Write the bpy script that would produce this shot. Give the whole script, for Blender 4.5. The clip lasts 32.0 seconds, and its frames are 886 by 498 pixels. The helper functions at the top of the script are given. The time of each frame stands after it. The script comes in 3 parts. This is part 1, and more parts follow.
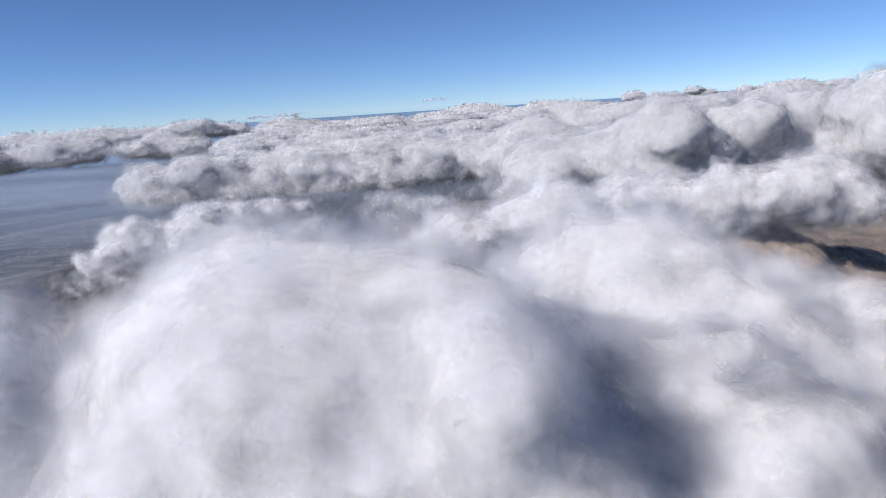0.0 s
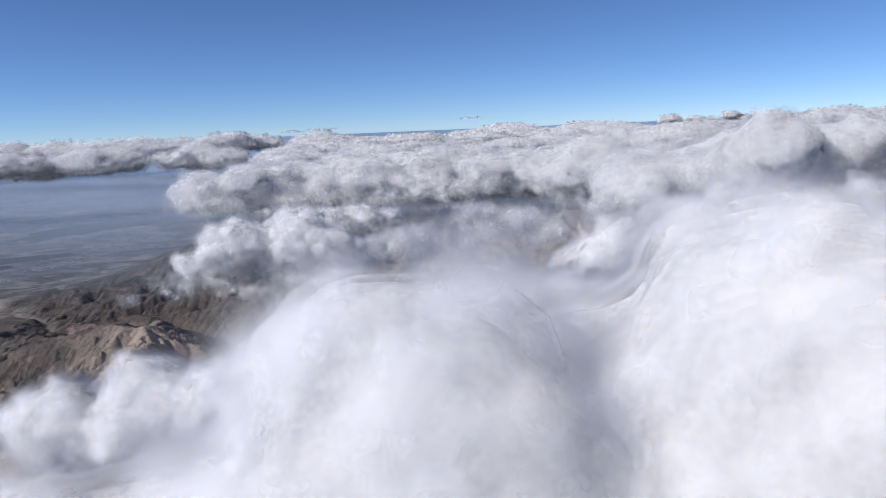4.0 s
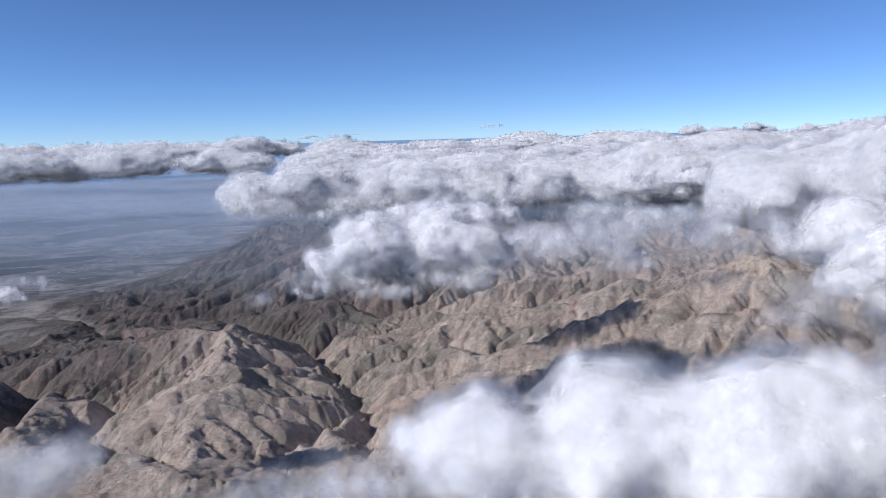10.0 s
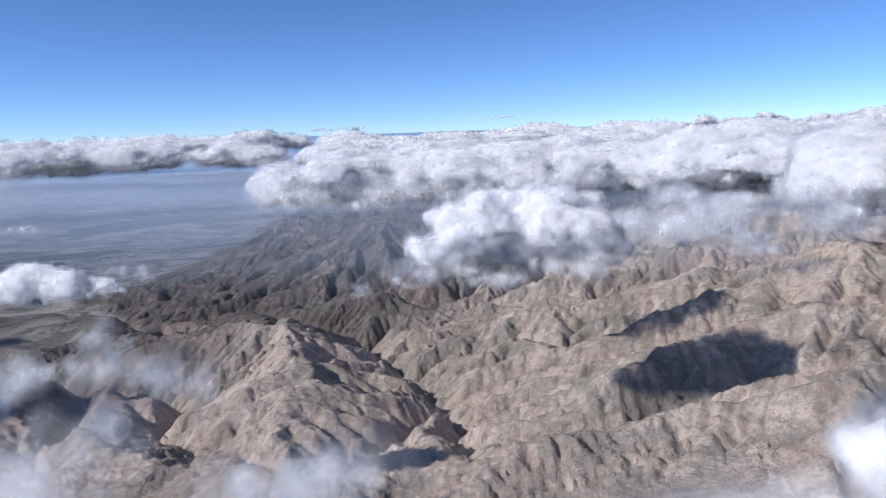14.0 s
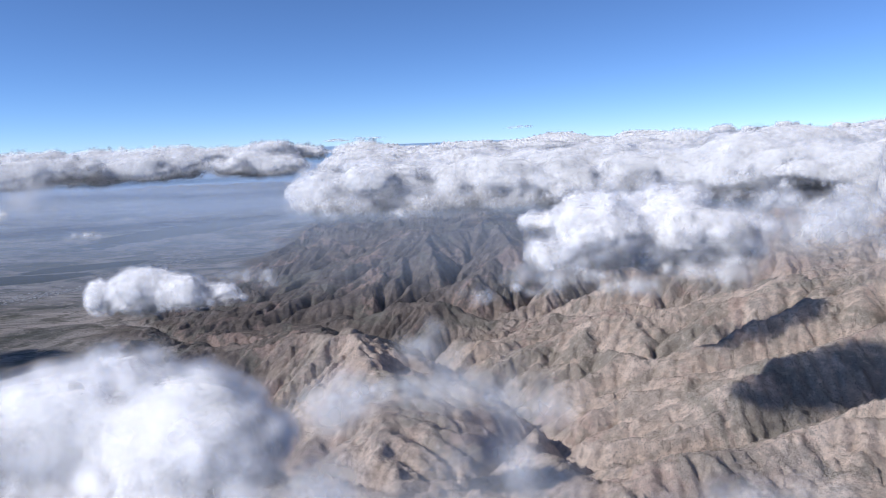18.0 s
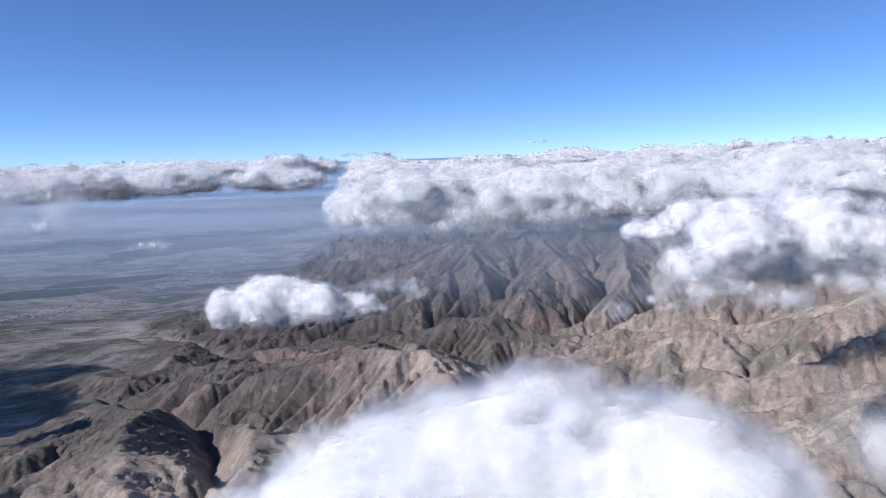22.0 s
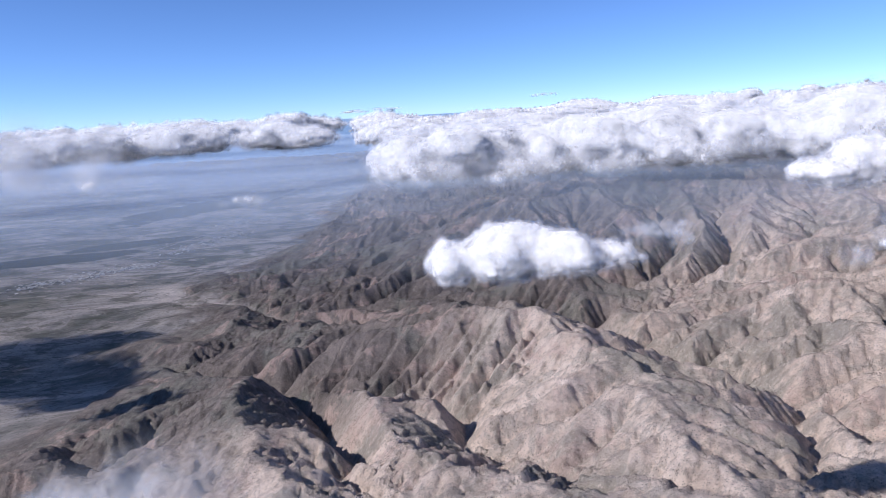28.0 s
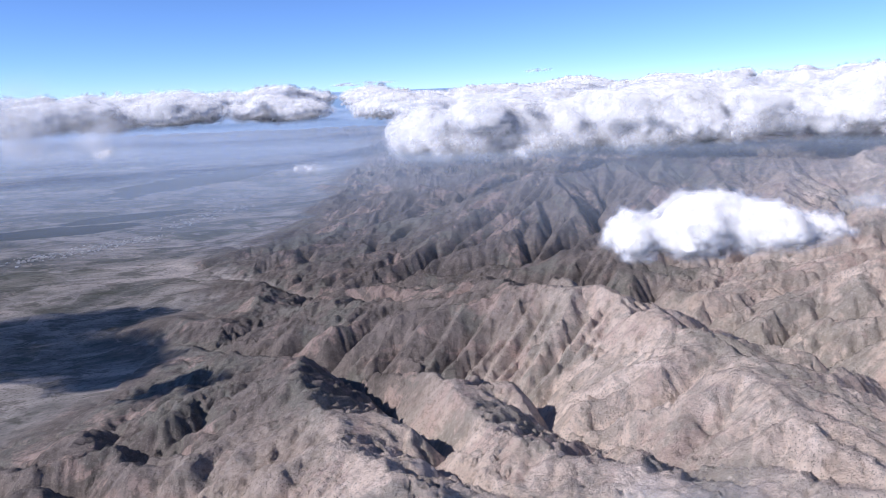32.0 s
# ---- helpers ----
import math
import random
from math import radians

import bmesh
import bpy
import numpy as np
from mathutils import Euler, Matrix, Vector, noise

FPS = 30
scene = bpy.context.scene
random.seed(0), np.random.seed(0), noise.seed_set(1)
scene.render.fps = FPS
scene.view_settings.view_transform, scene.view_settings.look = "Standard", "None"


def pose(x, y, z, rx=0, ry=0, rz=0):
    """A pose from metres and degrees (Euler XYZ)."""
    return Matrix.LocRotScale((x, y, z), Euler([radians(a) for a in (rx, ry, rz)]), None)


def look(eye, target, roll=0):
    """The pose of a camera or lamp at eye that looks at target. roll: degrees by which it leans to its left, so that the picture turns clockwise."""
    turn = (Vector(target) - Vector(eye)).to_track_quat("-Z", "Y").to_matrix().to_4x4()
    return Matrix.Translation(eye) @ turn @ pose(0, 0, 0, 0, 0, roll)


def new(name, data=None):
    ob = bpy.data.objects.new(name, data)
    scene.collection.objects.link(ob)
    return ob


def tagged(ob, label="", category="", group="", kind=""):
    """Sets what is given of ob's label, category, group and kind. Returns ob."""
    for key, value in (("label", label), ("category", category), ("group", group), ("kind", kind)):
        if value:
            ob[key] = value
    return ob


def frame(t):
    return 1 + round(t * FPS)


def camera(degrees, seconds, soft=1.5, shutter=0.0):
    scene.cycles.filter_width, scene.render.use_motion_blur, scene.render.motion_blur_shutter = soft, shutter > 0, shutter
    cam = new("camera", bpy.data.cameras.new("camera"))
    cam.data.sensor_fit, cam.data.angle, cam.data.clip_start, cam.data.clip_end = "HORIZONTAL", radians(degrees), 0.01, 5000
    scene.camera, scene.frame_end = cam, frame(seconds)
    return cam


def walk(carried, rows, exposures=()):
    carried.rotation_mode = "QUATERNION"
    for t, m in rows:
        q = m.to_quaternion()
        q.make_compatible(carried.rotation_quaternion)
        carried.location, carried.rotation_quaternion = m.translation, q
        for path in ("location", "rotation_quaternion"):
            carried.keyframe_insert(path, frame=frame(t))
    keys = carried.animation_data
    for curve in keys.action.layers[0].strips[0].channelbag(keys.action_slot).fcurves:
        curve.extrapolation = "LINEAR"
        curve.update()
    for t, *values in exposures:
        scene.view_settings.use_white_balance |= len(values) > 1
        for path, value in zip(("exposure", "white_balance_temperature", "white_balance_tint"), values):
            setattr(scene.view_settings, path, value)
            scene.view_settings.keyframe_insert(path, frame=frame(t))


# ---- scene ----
cam = camera(63.0, 32.0, soft=0.6)

# The whole place is drawn at about one seventh of its true size, so that the horizon lies inside the camera's reach.
# seconds, place, tilt, lean, turn
PATH = [
    (0, 84.98, -34.86, 260.32, 78.787, 3.697, -2.206),
    (0.5, 77.88, -32.00, 259.42, 78.734, 3.628, -2.215),
    (1, 70.78, -29.12, 258.53, 78.781, 3.525, -2.220),
    (1.5, 63.68, -26.24, 257.65, 78.934, 3.327, -2.105),
    (2, 56.59, -23.35, 256.77, 79.178, 3.111, -1.857),
    (2.5, 49.50, -20.46, 255.90, 79.565, 2.814, -1.471),
    (3, 42.42, -17.56, 255.03, 79.915, 2.623, -0.992),
    (3.5, 35.34, -14.65, 254.18, 80.214, 2.444, -0.640),
    (5.5, 7.06, -2.94, 250.82, 80.847, 2.169, -0.363),
    (6, 0.00, 0.00, 250.00, 80.995, 1.975, -0.313),
    (6.5, -7.06, 2.95, 249.19, 81.139, 1.854, -0.233),
    (7, -14.11, 5.91, 248.38, 81.253, 1.769, -0.172),
    (7.5, -21.16, 8.87, 247.58, 81.308, 1.708, -0.147),
    (8, -28.20, 11.84, 246.78, 81.351, 1.666, -0.216),
    (8.5, -35.24, 14.82, 245.99, 81.390, 1.583, -0.251),
    (9, -42.28, 17.81, 245.21, 81.418, 1.452, -0.255),
    (9.5, -49.31, 20.80, 244.44, 81.379, 1.496, -0.231),
    (10, -56.34, 23.80, 243.67, 81.262, 1.524, -0.259),
    (10.5, -63.36, 26.81, 242.91, 81.043, 1.602, -0.285),
    (11, -70.38, 29.82, 242.16, 80.827, 1.647, -0.302),
    (11.5, -77.40, 32.84, 241.42, 80.706, 1.641, -0.338),
    (12, -84.41, 35.87, 240.68, 80.676, 1.742, -0.353),
    (12.5, -91.42, 38.90, 239.95, 80.696, 1.697, -0.343),
    (13, -98.43, 41.94, 239.22, 80.707, 1.816, -0.386),
    (13.5, -105.43, 44.99, 238.50, 80.720, 1.891, -0.437),
    (14, -112.42, 48.05, 237.79, 80.747, 1.934, -0.417),
    (14.5, -119.42, 51.11, 237.09, 80.835, 1.948, -0.341),
    (16.5, -147.35, 63.42, 234.34, 81.281, 2.053, -0.195),
    (17, -154.32, 66.52, 233.67, 81.300, 2.124, -0.145),
    (17.5, -161.29, 69.63, 233.01, 81.417, 2.093, -0.066),
    (18, -168.26, 72.74, 232.35, 81.648, 2.067, -0.042),
    (18.5, -175.22, 75.85, 231.70, 81.904, 1.974, -0.009),
    (19, -182.17, 78.98, 231.06, 82.137, 2.115, 0.006),
    (19.5, -189.13, 82.11, 230.43, 82.196, 2.133, -0.017),
    (20, -196.08, 85.25, 229.80, 82.160, 2.173, -0.004),
    (20.5, -203.02, 88.39, 229.18, 82.082, 2.196, -0.010),
    (21, -209.96, 91.55, 228.56, 82.100, 2.172, -0.010),
    (21.5, -216.90, 94.71, 227.95, 82.395, 2.077, 0.123),
    (22, -223.84, 97.87, 227.35, 82.921, 1.913, 0.198),
    (22.5, -230.76, 101.05, 226.76, 83.425, 1.849, 0.242),
    (23, -237.69, 104.23, 226.17, 83.659, 1.940, 0.181),
    (23.5, -244.61, 107.41, 225.59, 83.594, 2.346, 0.064),
    (24, -251.53, 110.61, 225.02, 83.359, 2.591, 0.039),
    (24.5, -258.44, 113.81, 224.45, 83.082, 2.841, -0.039),
    (26.5, -286.06, 126.68, 222.26, 82.216, 3.502, -0.156),
    (27, -292.95, 129.92, 221.73, 81.442, 3.661, -0.294),
    (27.5, -299.84, 133.16, 221.20, 80.436, 3.565, -0.511),
    (28, -306.73, 136.41, 220.69, 79.579, 3.035, -0.760),
    (28.5, -313.61, 139.67, 220.18, 79.004, 2.320, -1.003),
    (29, -320.49, 142.93, 219.67, 78.890, 1.641, -1.184),
    (29.5, -327.37, 146.20, 219.18, 78.994, 1.313, -1.393),
    (30, -334.24, 149.48, 218.69, 78.904, 1.297, -1.629),
    (30.5, -341.10, 152.77, 218.20, 78.604, 1.547, -1.882),
    (31, -347.96, 156.06, 217.73, 78.129, 1.991, -2.090),
    (31.5, -354.82, 159.36, 217.26, 77.818, 2.025, -2.165),
    (32, -361.68, 162.66, 216.80, 77.703, 2.147, -2.298),
]
EXPOSURES = [(0.0, -0.48, 6350, 13), (6.0, -0.54, 6200, 13), (13.0, -0.2, 5960, 13), (18.0, -0.14, 6050, 13), (24.0, -0.12, 5900, 14), (28.0, 0.04, 5950, 17), (32.0, 0.15, 5950, 18)]
walk(cam, [(t, pose(x, y, z, rx, ry, rz)) for t, x, y, z, rx, ry, rz in PATH], EXPOSURES)

# ---- light ----
scene.cycles.transparent_max_bounces = 80
SUN_EL, SUN_AZ = radians(35), math.atan2(-0.94, -0.34)
SUN_DIR = Vector((math.sin(SUN_AZ) * math.cos(SUN_EL), math.cos(SUN_AZ) * math.cos(SUN_EL), math.sin(SUN_EL)))
world = bpy.data.worlds.new("sky")
scene.world = world
world.use_nodes = True
wt = world.node_tree
sky = wt.nodes.new("ShaderNodeTexSky")
sky.sky_type = "NISHITA"
sky.sun_disc = False
sky.sun_elevation = SUN_EL
sky.sun_rotation = SUN_AZ
sky.altitude = 6000
sky.air_density, sky.dust_density, sky.ozone_density = 1.0, 0.0, 6.0
wt.links.new(sky.outputs[0], wt.nodes["Background"].inputs[0])
wt.nodes["Background"].inputs[1].default_value = 0.15
sun = new("sun", bpy.data.lights.new("sun", "SUN"))
sun.data.energy, sun.data.angle, sun.data.color = 4.1, radians(0.5), (1.0, 0.95, 0.88)
sun.matrix_world = look(tuple(SUN_DIR * 900), (0, 0, 0))


# ---- node helpers ----
def material(name):
    m = bpy.data.materials.new(name)
    m.use_nodes = True
    t = m.node_tree
    for n in list(t.nodes):
        t.nodes.remove(n)
    return m, t, t.nodes.new("ShaderNodeOutputMaterial")


def node(t, kind, inputs=None, **props):
    n = t.nodes.new(kind)
    for k, v in props.items():
        setattr(n, k, v)
    for k, v in (inputs or {}).items():
        if isinstance(v, bpy.types.NodeSocket):
            t.links.new(v, n.inputs[k])
        else:
            n.inputs[k].default_value = v
    return n


def maths(t, op, a, b=0.0, clamp=False):
    return node(t, "ShaderNodeMath", {0: a, 1: b}, operation=op, use_clamp=clamp).outputs[0]


def noise_tex(t, co, scale, detail=4.0, rough=0.55, warp=0.0):
    return node(t, "ShaderNodeTexNoise", {"Vector": co, "Scale": scale, "Detail": detail, "Roughness": rough,
                                          "Distortion": warp}).outputs[0]


def step(t, v, lo, hi, a=0.0, b=1.0):
    return node(t, "ShaderNodeMapRange", {0: v, 1: lo, 2: hi, 3: a, 4: b}, interpolation_type="SMOOTHSTEP").outputs[0]


def mixc(t, f, a, b):
    n = node(t, "ShaderNodeMix", data_type="RGBA")
    for k, v in ((0, f), (6, a), (7, b)):
        if isinstance(v, bpy.types.NodeSocket):
            t.links.new(v, n.inputs[k])
        else:
            n.inputs[k].default_value = (*v, 1) if isinstance(v, tuple) else v
    return n.outputs[2]


# ---- vectorised noise ----
def lattice(ix, iy, iz, seed):
    h = (ix * 374761393 + iy * 668265263 + iz * 2147483647 + seed * 974634777) & 0xFFFFFFFF
    h = ((h ^ (h >> 13)) * 1274126177) & 0xFFFFFFFF
    h = ((h ^ (h >> 15)) * 2246822519) & 0xFFFFFFFF
    return ((h ^ (h >> 16)) & 0xFFFFFF) / float(0xFFFFFF)


def vnoise(p, seed=0):
    """Smooth noise from 0 to 1 at an array of 3D places."""
    i = np.floor(p).astype(np.int64)
    w = p - i
    w = w * w * w * (w * (w * 6 - 15) + 10)
    out = 0
    for dx in (0, 1):
        for dy in (0, 1):
            for dz in (0, 1):
                k = (w[..., 0] if dx else 1 - w[..., 0]) * (w[..., 1] if dy else 1 - w[..., 1]) * (w[..., 2] if dz else 1 - w[..., 2])
                out = out + k * lattice(i[..., 0] + dx, i[..., 1] + dy, i[..., 2] + dz, seed)
    return out


def vnoise2(x, y, seed=0):
    ix, iy = np.floor(x).astype(np.int64), np.floor(y).astype(np.int64)
    fx, fy = x - ix, y - iy
    fx, fy = fx * fx * fx * (fx * (fx * 6 - 15) + 10), fy * fy * fy * (fy * (fy * 6 - 15) + 10)
    a, b = lattice(ix, iy, 7, seed), lattice(ix + 1, iy, 7, seed)
    c, d = lattice(ix, iy + 1, 7, seed), lattice(ix + 1, iy + 1, 7, seed)
    return (a * (1 - fx) + b * fx) * (1 - fy) + (c * (1 - fx) + d * fx) * fy


def fbm2(x, y, seed, octaves=4):
    out, amp, tot = 0, 1.0, 0.0
    for k in range(octaves):
        out, tot = out + amp * (vnoise2(x * 2 ** k + 17.3 * k, y * 2 ** k - 9.1 * k, seed + k) - 0.5), tot + amp
        amp *= 0.5
    return out / tot * 2


def smooth(v, lo, hi):
    k = np.clip((v - lo) / (hi - lo), 0, 1)
    return k * k * (3 - 2 * k)


def mesh_from(name, verts, faces, smooth_shade=True):
    """A mesh from a vertex array and an equal-sided face array."""
    me = bpy.data.meshes.new(name)
    n, k = faces.shape
    me.vertices.add(len(verts))
    me.vertices.foreach_set("co", np.ascontiguousarray(verts, dtype=np.float32).ravel())
    me.loops.add(n * k)
    me.loops.foreach_set("vertex_index", np.ascontiguousarray(faces, dtype=np.int32).ravel())
    me.polygons.add(n)
    me.polygons.foreach_set("loop_start", np.arange(0, n * k, k, dtype=np.int32))
    me.polygons.foreach_set("use_smooth", np.full(n, smooth_shade))
    me.update(calc_edges=True)
    return me


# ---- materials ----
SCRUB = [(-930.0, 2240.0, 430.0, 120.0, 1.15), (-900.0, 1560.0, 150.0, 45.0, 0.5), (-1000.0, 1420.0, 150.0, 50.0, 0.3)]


def rock_material():
    m, t, out = material("desert_rock")
    geo = node(t, "ShaderNodeNewGeometry")
    co = geo.outputs["Position"]
    sep = node(t, "ShaderNodeSeparateXYZ", {0: co})
    x, y, z = sep.outputs
    nz = node(t, "ShaderNodeSeparateXYZ", {0: geo.outputs["Normal"]}).outputs[2]
    big = noise_tex(t, co, 0.006, 4, 0.6)
    mid = noise_tex(t, co, 0.04, 6, 0.66)
    fine = noise_tex(t, co, 0.30, 5, 0.7)
    grit = noise_tex(t, co, 1.1, 4, 0.75)
    # pale pinkish badlands in the south-east, darker schist in the ranges behind and west, darkened further for cloud
    # shade
    edge = maths(t, "ADD", maths(t, "SUBTRACT", x, maths(t, "MULTIPLY", y, 0.9)), maths(t, "MULTIPLY", big, 300.0))
    pale = step(t, edge, -800.0, -610.0)
    dark = mixc(t, step(t, mid, 0.3, 0.7), (0.145, 0.124, 0.111), (0.31, 0.258, 0.226))
    tan = mixc(t, step(t, mid, 0.3, 0.7), (0.62, 0.49, 0.39), (0.86, 0.71, 0.59))
    col = mixc(t, pale, dark, tan)
    # bands of greener and greyer rock
    col = mixc(t, step(t, noise_tex(t, co, 0.011, 5, 0.7, 0.8), 0.5, 0.60, 0.0, 0.62), col, (0.25, 0.245, 0.205))
    patch = step(t, noise_tex(t, co, 0.022, 6, 0.7, 1.0), 0.48, 0.56, 0.0, 0.5)
    col = mixc(t, maths(t, "MULTIPLY", patch, pale), col, (0.33, 0.30, 0.255))
    col = mixc(t, step(t, noise_tex(t, co, 0.017, 5, 0.7, 0.6), 0.54, 0.63, 0.0, 0.6), col, (0.62, 0.45, 0.375))
    # loose pale sand on the gentle floors, scree streaks on the slopes
    sand = maths(t, "MULTIPLY", step(t, nz, 0.955, 0.995), step(t, fine, 0.35, 0.6, 0.3, 0.8))
    col = mixc(t, sand, col, mixc(t, pale, (0.24, 0.205, 0.175), (0.62, 0.51, 0.42)))
    # weathered crust and bare pale patches, a few metres across
    crust = noise_tex(t, co, 0.20, 7, 0.78, 0.4)
    col = mixc(t, step(t, crust, 0.50, 0.58, 0.0, 0.42), col, mixc(t, pale, (0.10, 0.088, 0.078), (0.34, 0.275, 0.225)))
    col = mixc(t, step(t, crust, 0.36, 0.46, 0.6, 0.0), col, mixc(t, pale, (0.32, 0.275, 0.245), (0.80, 0.67, 0.555)))
    # shrubs as dark dots, bare stones as light ones
    dots = node(t, "ShaderNodeTexVoronoi", {"Vector": co, "Scale": 0.8, "Randomness": 1.0}).outputs["Distance"]
    many = step(t, noise_tex(t, co, 0.02, 3, 0.6), 0.35, 0.6)
    col = mixc(t, maths(t, "MULTIPLY", step(t, dots, 0.17, 0.30, 0.6, 0.0), many), col, (0.10, 0.095, 0.07))
    col = mixc(t, step(t, fine, 0.55, 0.66, 0.0, 0.25), col, (0.17, 0.15, 0.13))
    col = mixc(t, step(t, grit, 0.56, 0.68, 0.0, 0.4), col, (0.74, 0.64, 0.55))
    # the valley floor: gravel fans, dry fields and dark scrub
    flat = step(t, z, 3.5, 10.0, 1.0, 0.0)
    stretch = node(t, "ShaderNodeVectorMath", {0: co, 1: (0.8, 1.3, 1.0)}, operation="MULTIPLY").outputs[0]
    plain = mixc(t, step(t, noise_tex(t, stretch, 0.0045, 7, 0.68, 1.2), 0.36, 0.62), (0.16, 0.16, 0.145), (0.64, 0.56, 0.50))
    fields = node(t, "ShaderNodeTexVoronoi", {"Vector": stretch, "Scale": 0.016, "Randomness": 0.8}).outputs["Color"]
    tone = node(t, "ShaderNodeSeparateColor", {0: fields}).outputs[0]
    plain = mixc(t, maths(t, "MULTIPLY", step(t, tone, 0.62, 0.7, 0.0, 0.6), step(t, big, 0.45, 0.6)), plain, (0.085, 0.10, 0.065))
    plain = mixc(t, step(t, noise_tex(t, stretch, 0.03, 6, 0.7, 0.5), 0.5, 0.6, 0.0, 0.6), plain, (0.10, 0.098, 0.078))
    plain = mixc(t, step(t, noise_tex(t, stretch, 0.022, 6, 0.72, 1.2), 0.55, 0.63, 0.0, 0.7), plain, (0.56, 0.48, 0.42))
    plain = mixc(t, step(t, fine, 0.5, 0.66, 0.0, 0.5), plain, (0.09, 0.09, 0.07))
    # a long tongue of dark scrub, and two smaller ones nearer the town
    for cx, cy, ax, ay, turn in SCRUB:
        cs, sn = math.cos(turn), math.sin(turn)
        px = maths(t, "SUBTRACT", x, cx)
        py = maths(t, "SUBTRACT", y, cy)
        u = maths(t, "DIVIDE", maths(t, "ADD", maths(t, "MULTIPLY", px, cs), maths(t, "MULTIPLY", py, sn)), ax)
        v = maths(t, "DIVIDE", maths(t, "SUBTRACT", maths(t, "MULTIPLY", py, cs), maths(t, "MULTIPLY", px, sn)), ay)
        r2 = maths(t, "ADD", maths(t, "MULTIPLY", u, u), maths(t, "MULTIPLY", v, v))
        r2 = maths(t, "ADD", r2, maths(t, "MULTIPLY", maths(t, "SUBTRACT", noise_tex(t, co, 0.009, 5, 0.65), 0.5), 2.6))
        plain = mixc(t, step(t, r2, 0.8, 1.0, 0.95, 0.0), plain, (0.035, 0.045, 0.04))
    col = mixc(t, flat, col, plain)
    hgt = maths(t, "ADD", maths(t, "MULTIPLY", fine, 1.8), maths(t, "MULTIPLY", grit, 0.9))
    bump = node(t, "ShaderNodeBump", {"Strength": 0.9, "Distance": 1.8, "Height": hgt})
    b = node(t, "ShaderNodeBsdfPrincipled", {"Base Color": col, "Roughness": 0.95, "Specular IOR Level": 0.15, "Normal": bump.outputs[0]})
    t.links.new(b.outputs[0], out.inputs[0])
    return m


def vapour_normal(t, keep):
    """The way a lump of vapour takes light: its own normal leaned towards the sky's bright side."""
    n = node(t, "ShaderNodeNewGeometry").outputs["Normal"]
    n = node(t, "ShaderNodeVectorMath", {0: n, "Scale": keep}, operation="SCALE").outputs[0]
    lean = tuple((SUN_DIR * 0.6 + Vector((0, 0, 0.4))) * (1 - keep))
    n = node(t, "ShaderNodeVectorMath", {0: n, 1: lean}, operation="ADD").outputs[0]
    return node(t, "ShaderNodeVectorMath", {0: n}, operation="NORMALIZE").outputs[0]


def cloud_core_material(name, keep, white=(0.63, 0.635, 0.65, 1)):
    m, t, out = material(name)
    d = node(t, "ShaderNodeBsdfDiffuse", {"Color": white, "Normal": vapour_normal(t, keep)})
    # light seeps through the vapour to the shaded side
    b = node(t, "ShaderNodeBsdfTranslucent", {"Color": (0.97, 0.97, 0.975, 1)})
    mix = node(t, "ShaderNodeMixShader", {0: 0.55, 1: d.outputs[0], 2: b.outputs[0]})
    t.links.new(mix.outputs[0], out.inputs[0])
    return m


def wisp_material(name, strength, keep, grain=0.12, white=(0.63, 0.635, 0.65, 1)):
    m, t, out = material(name)
    uv = node(t, "ShaderNodeUVMap", uv_map="disc").outputs[0]
    r = node(t, "ShaderNodeVectorMath", {0: uv}, operation="LENGTH").outputs["Value"]
    fall = step(t, r, 0.05, 0.86, 1.0, 0.0)
    co = node(t, "ShaderNodeNewGeometry").outputs["Position"]
    tex = step(t, noise_tex(t, co, grain, 3, 0.6), 0.38, 0.66, 0.35, 1.0)
    thin = node(t, "ShaderNodeAttribute", attribute_name="thickness").outputs["Fac"]
    a = maths(t, "MULTIPLY", maths(t, "MULTIPLY", fall, tex), maths(t, "MULTIPLY", thin, strength), True)
    n = node(t, "ShaderNodeAttribute", attribute_name="outward").outputs["Vector"]
    n = node(t, "ShaderNodeVectorMath", {0: n, "Scale": keep}, operation="SCALE").outputs[0]
    n = node(t, "ShaderNodeVectorMath", {0: n, 1: tuple((SUN_DIR * 0.6 + Vector((0, 0, 0.4))) * (1 - keep))}, operation="ADD").outputs[0]
    n = node(t, "ShaderNodeVectorMath", {0: n}, operation="NORMALIZE").outputs[0]
    back = node(t, "ShaderNodeVectorMath", {0: n, "Scale": -1.0}, operation="SCALE").outputs[0]
    d = node(t, "ShaderNodeBsdfDiffuse", {"Color": white, "Normal": n})
    b = node(t, "ShaderNodeBsdfTranslucent", {"Color": white, "Normal": back})
    d = node(t, "ShaderNodeAddShader", {0: d.outputs[0], 1: b.outputs[0]})
    mix = node(t, "ShaderNodeMixShader", {0: a, 1: node(t, "ShaderNodeBsdfTransparent").outputs[0], 2: d.outputs[0]})
    t.links.new(mix.outputs[0], out.inputs[0])
    return m


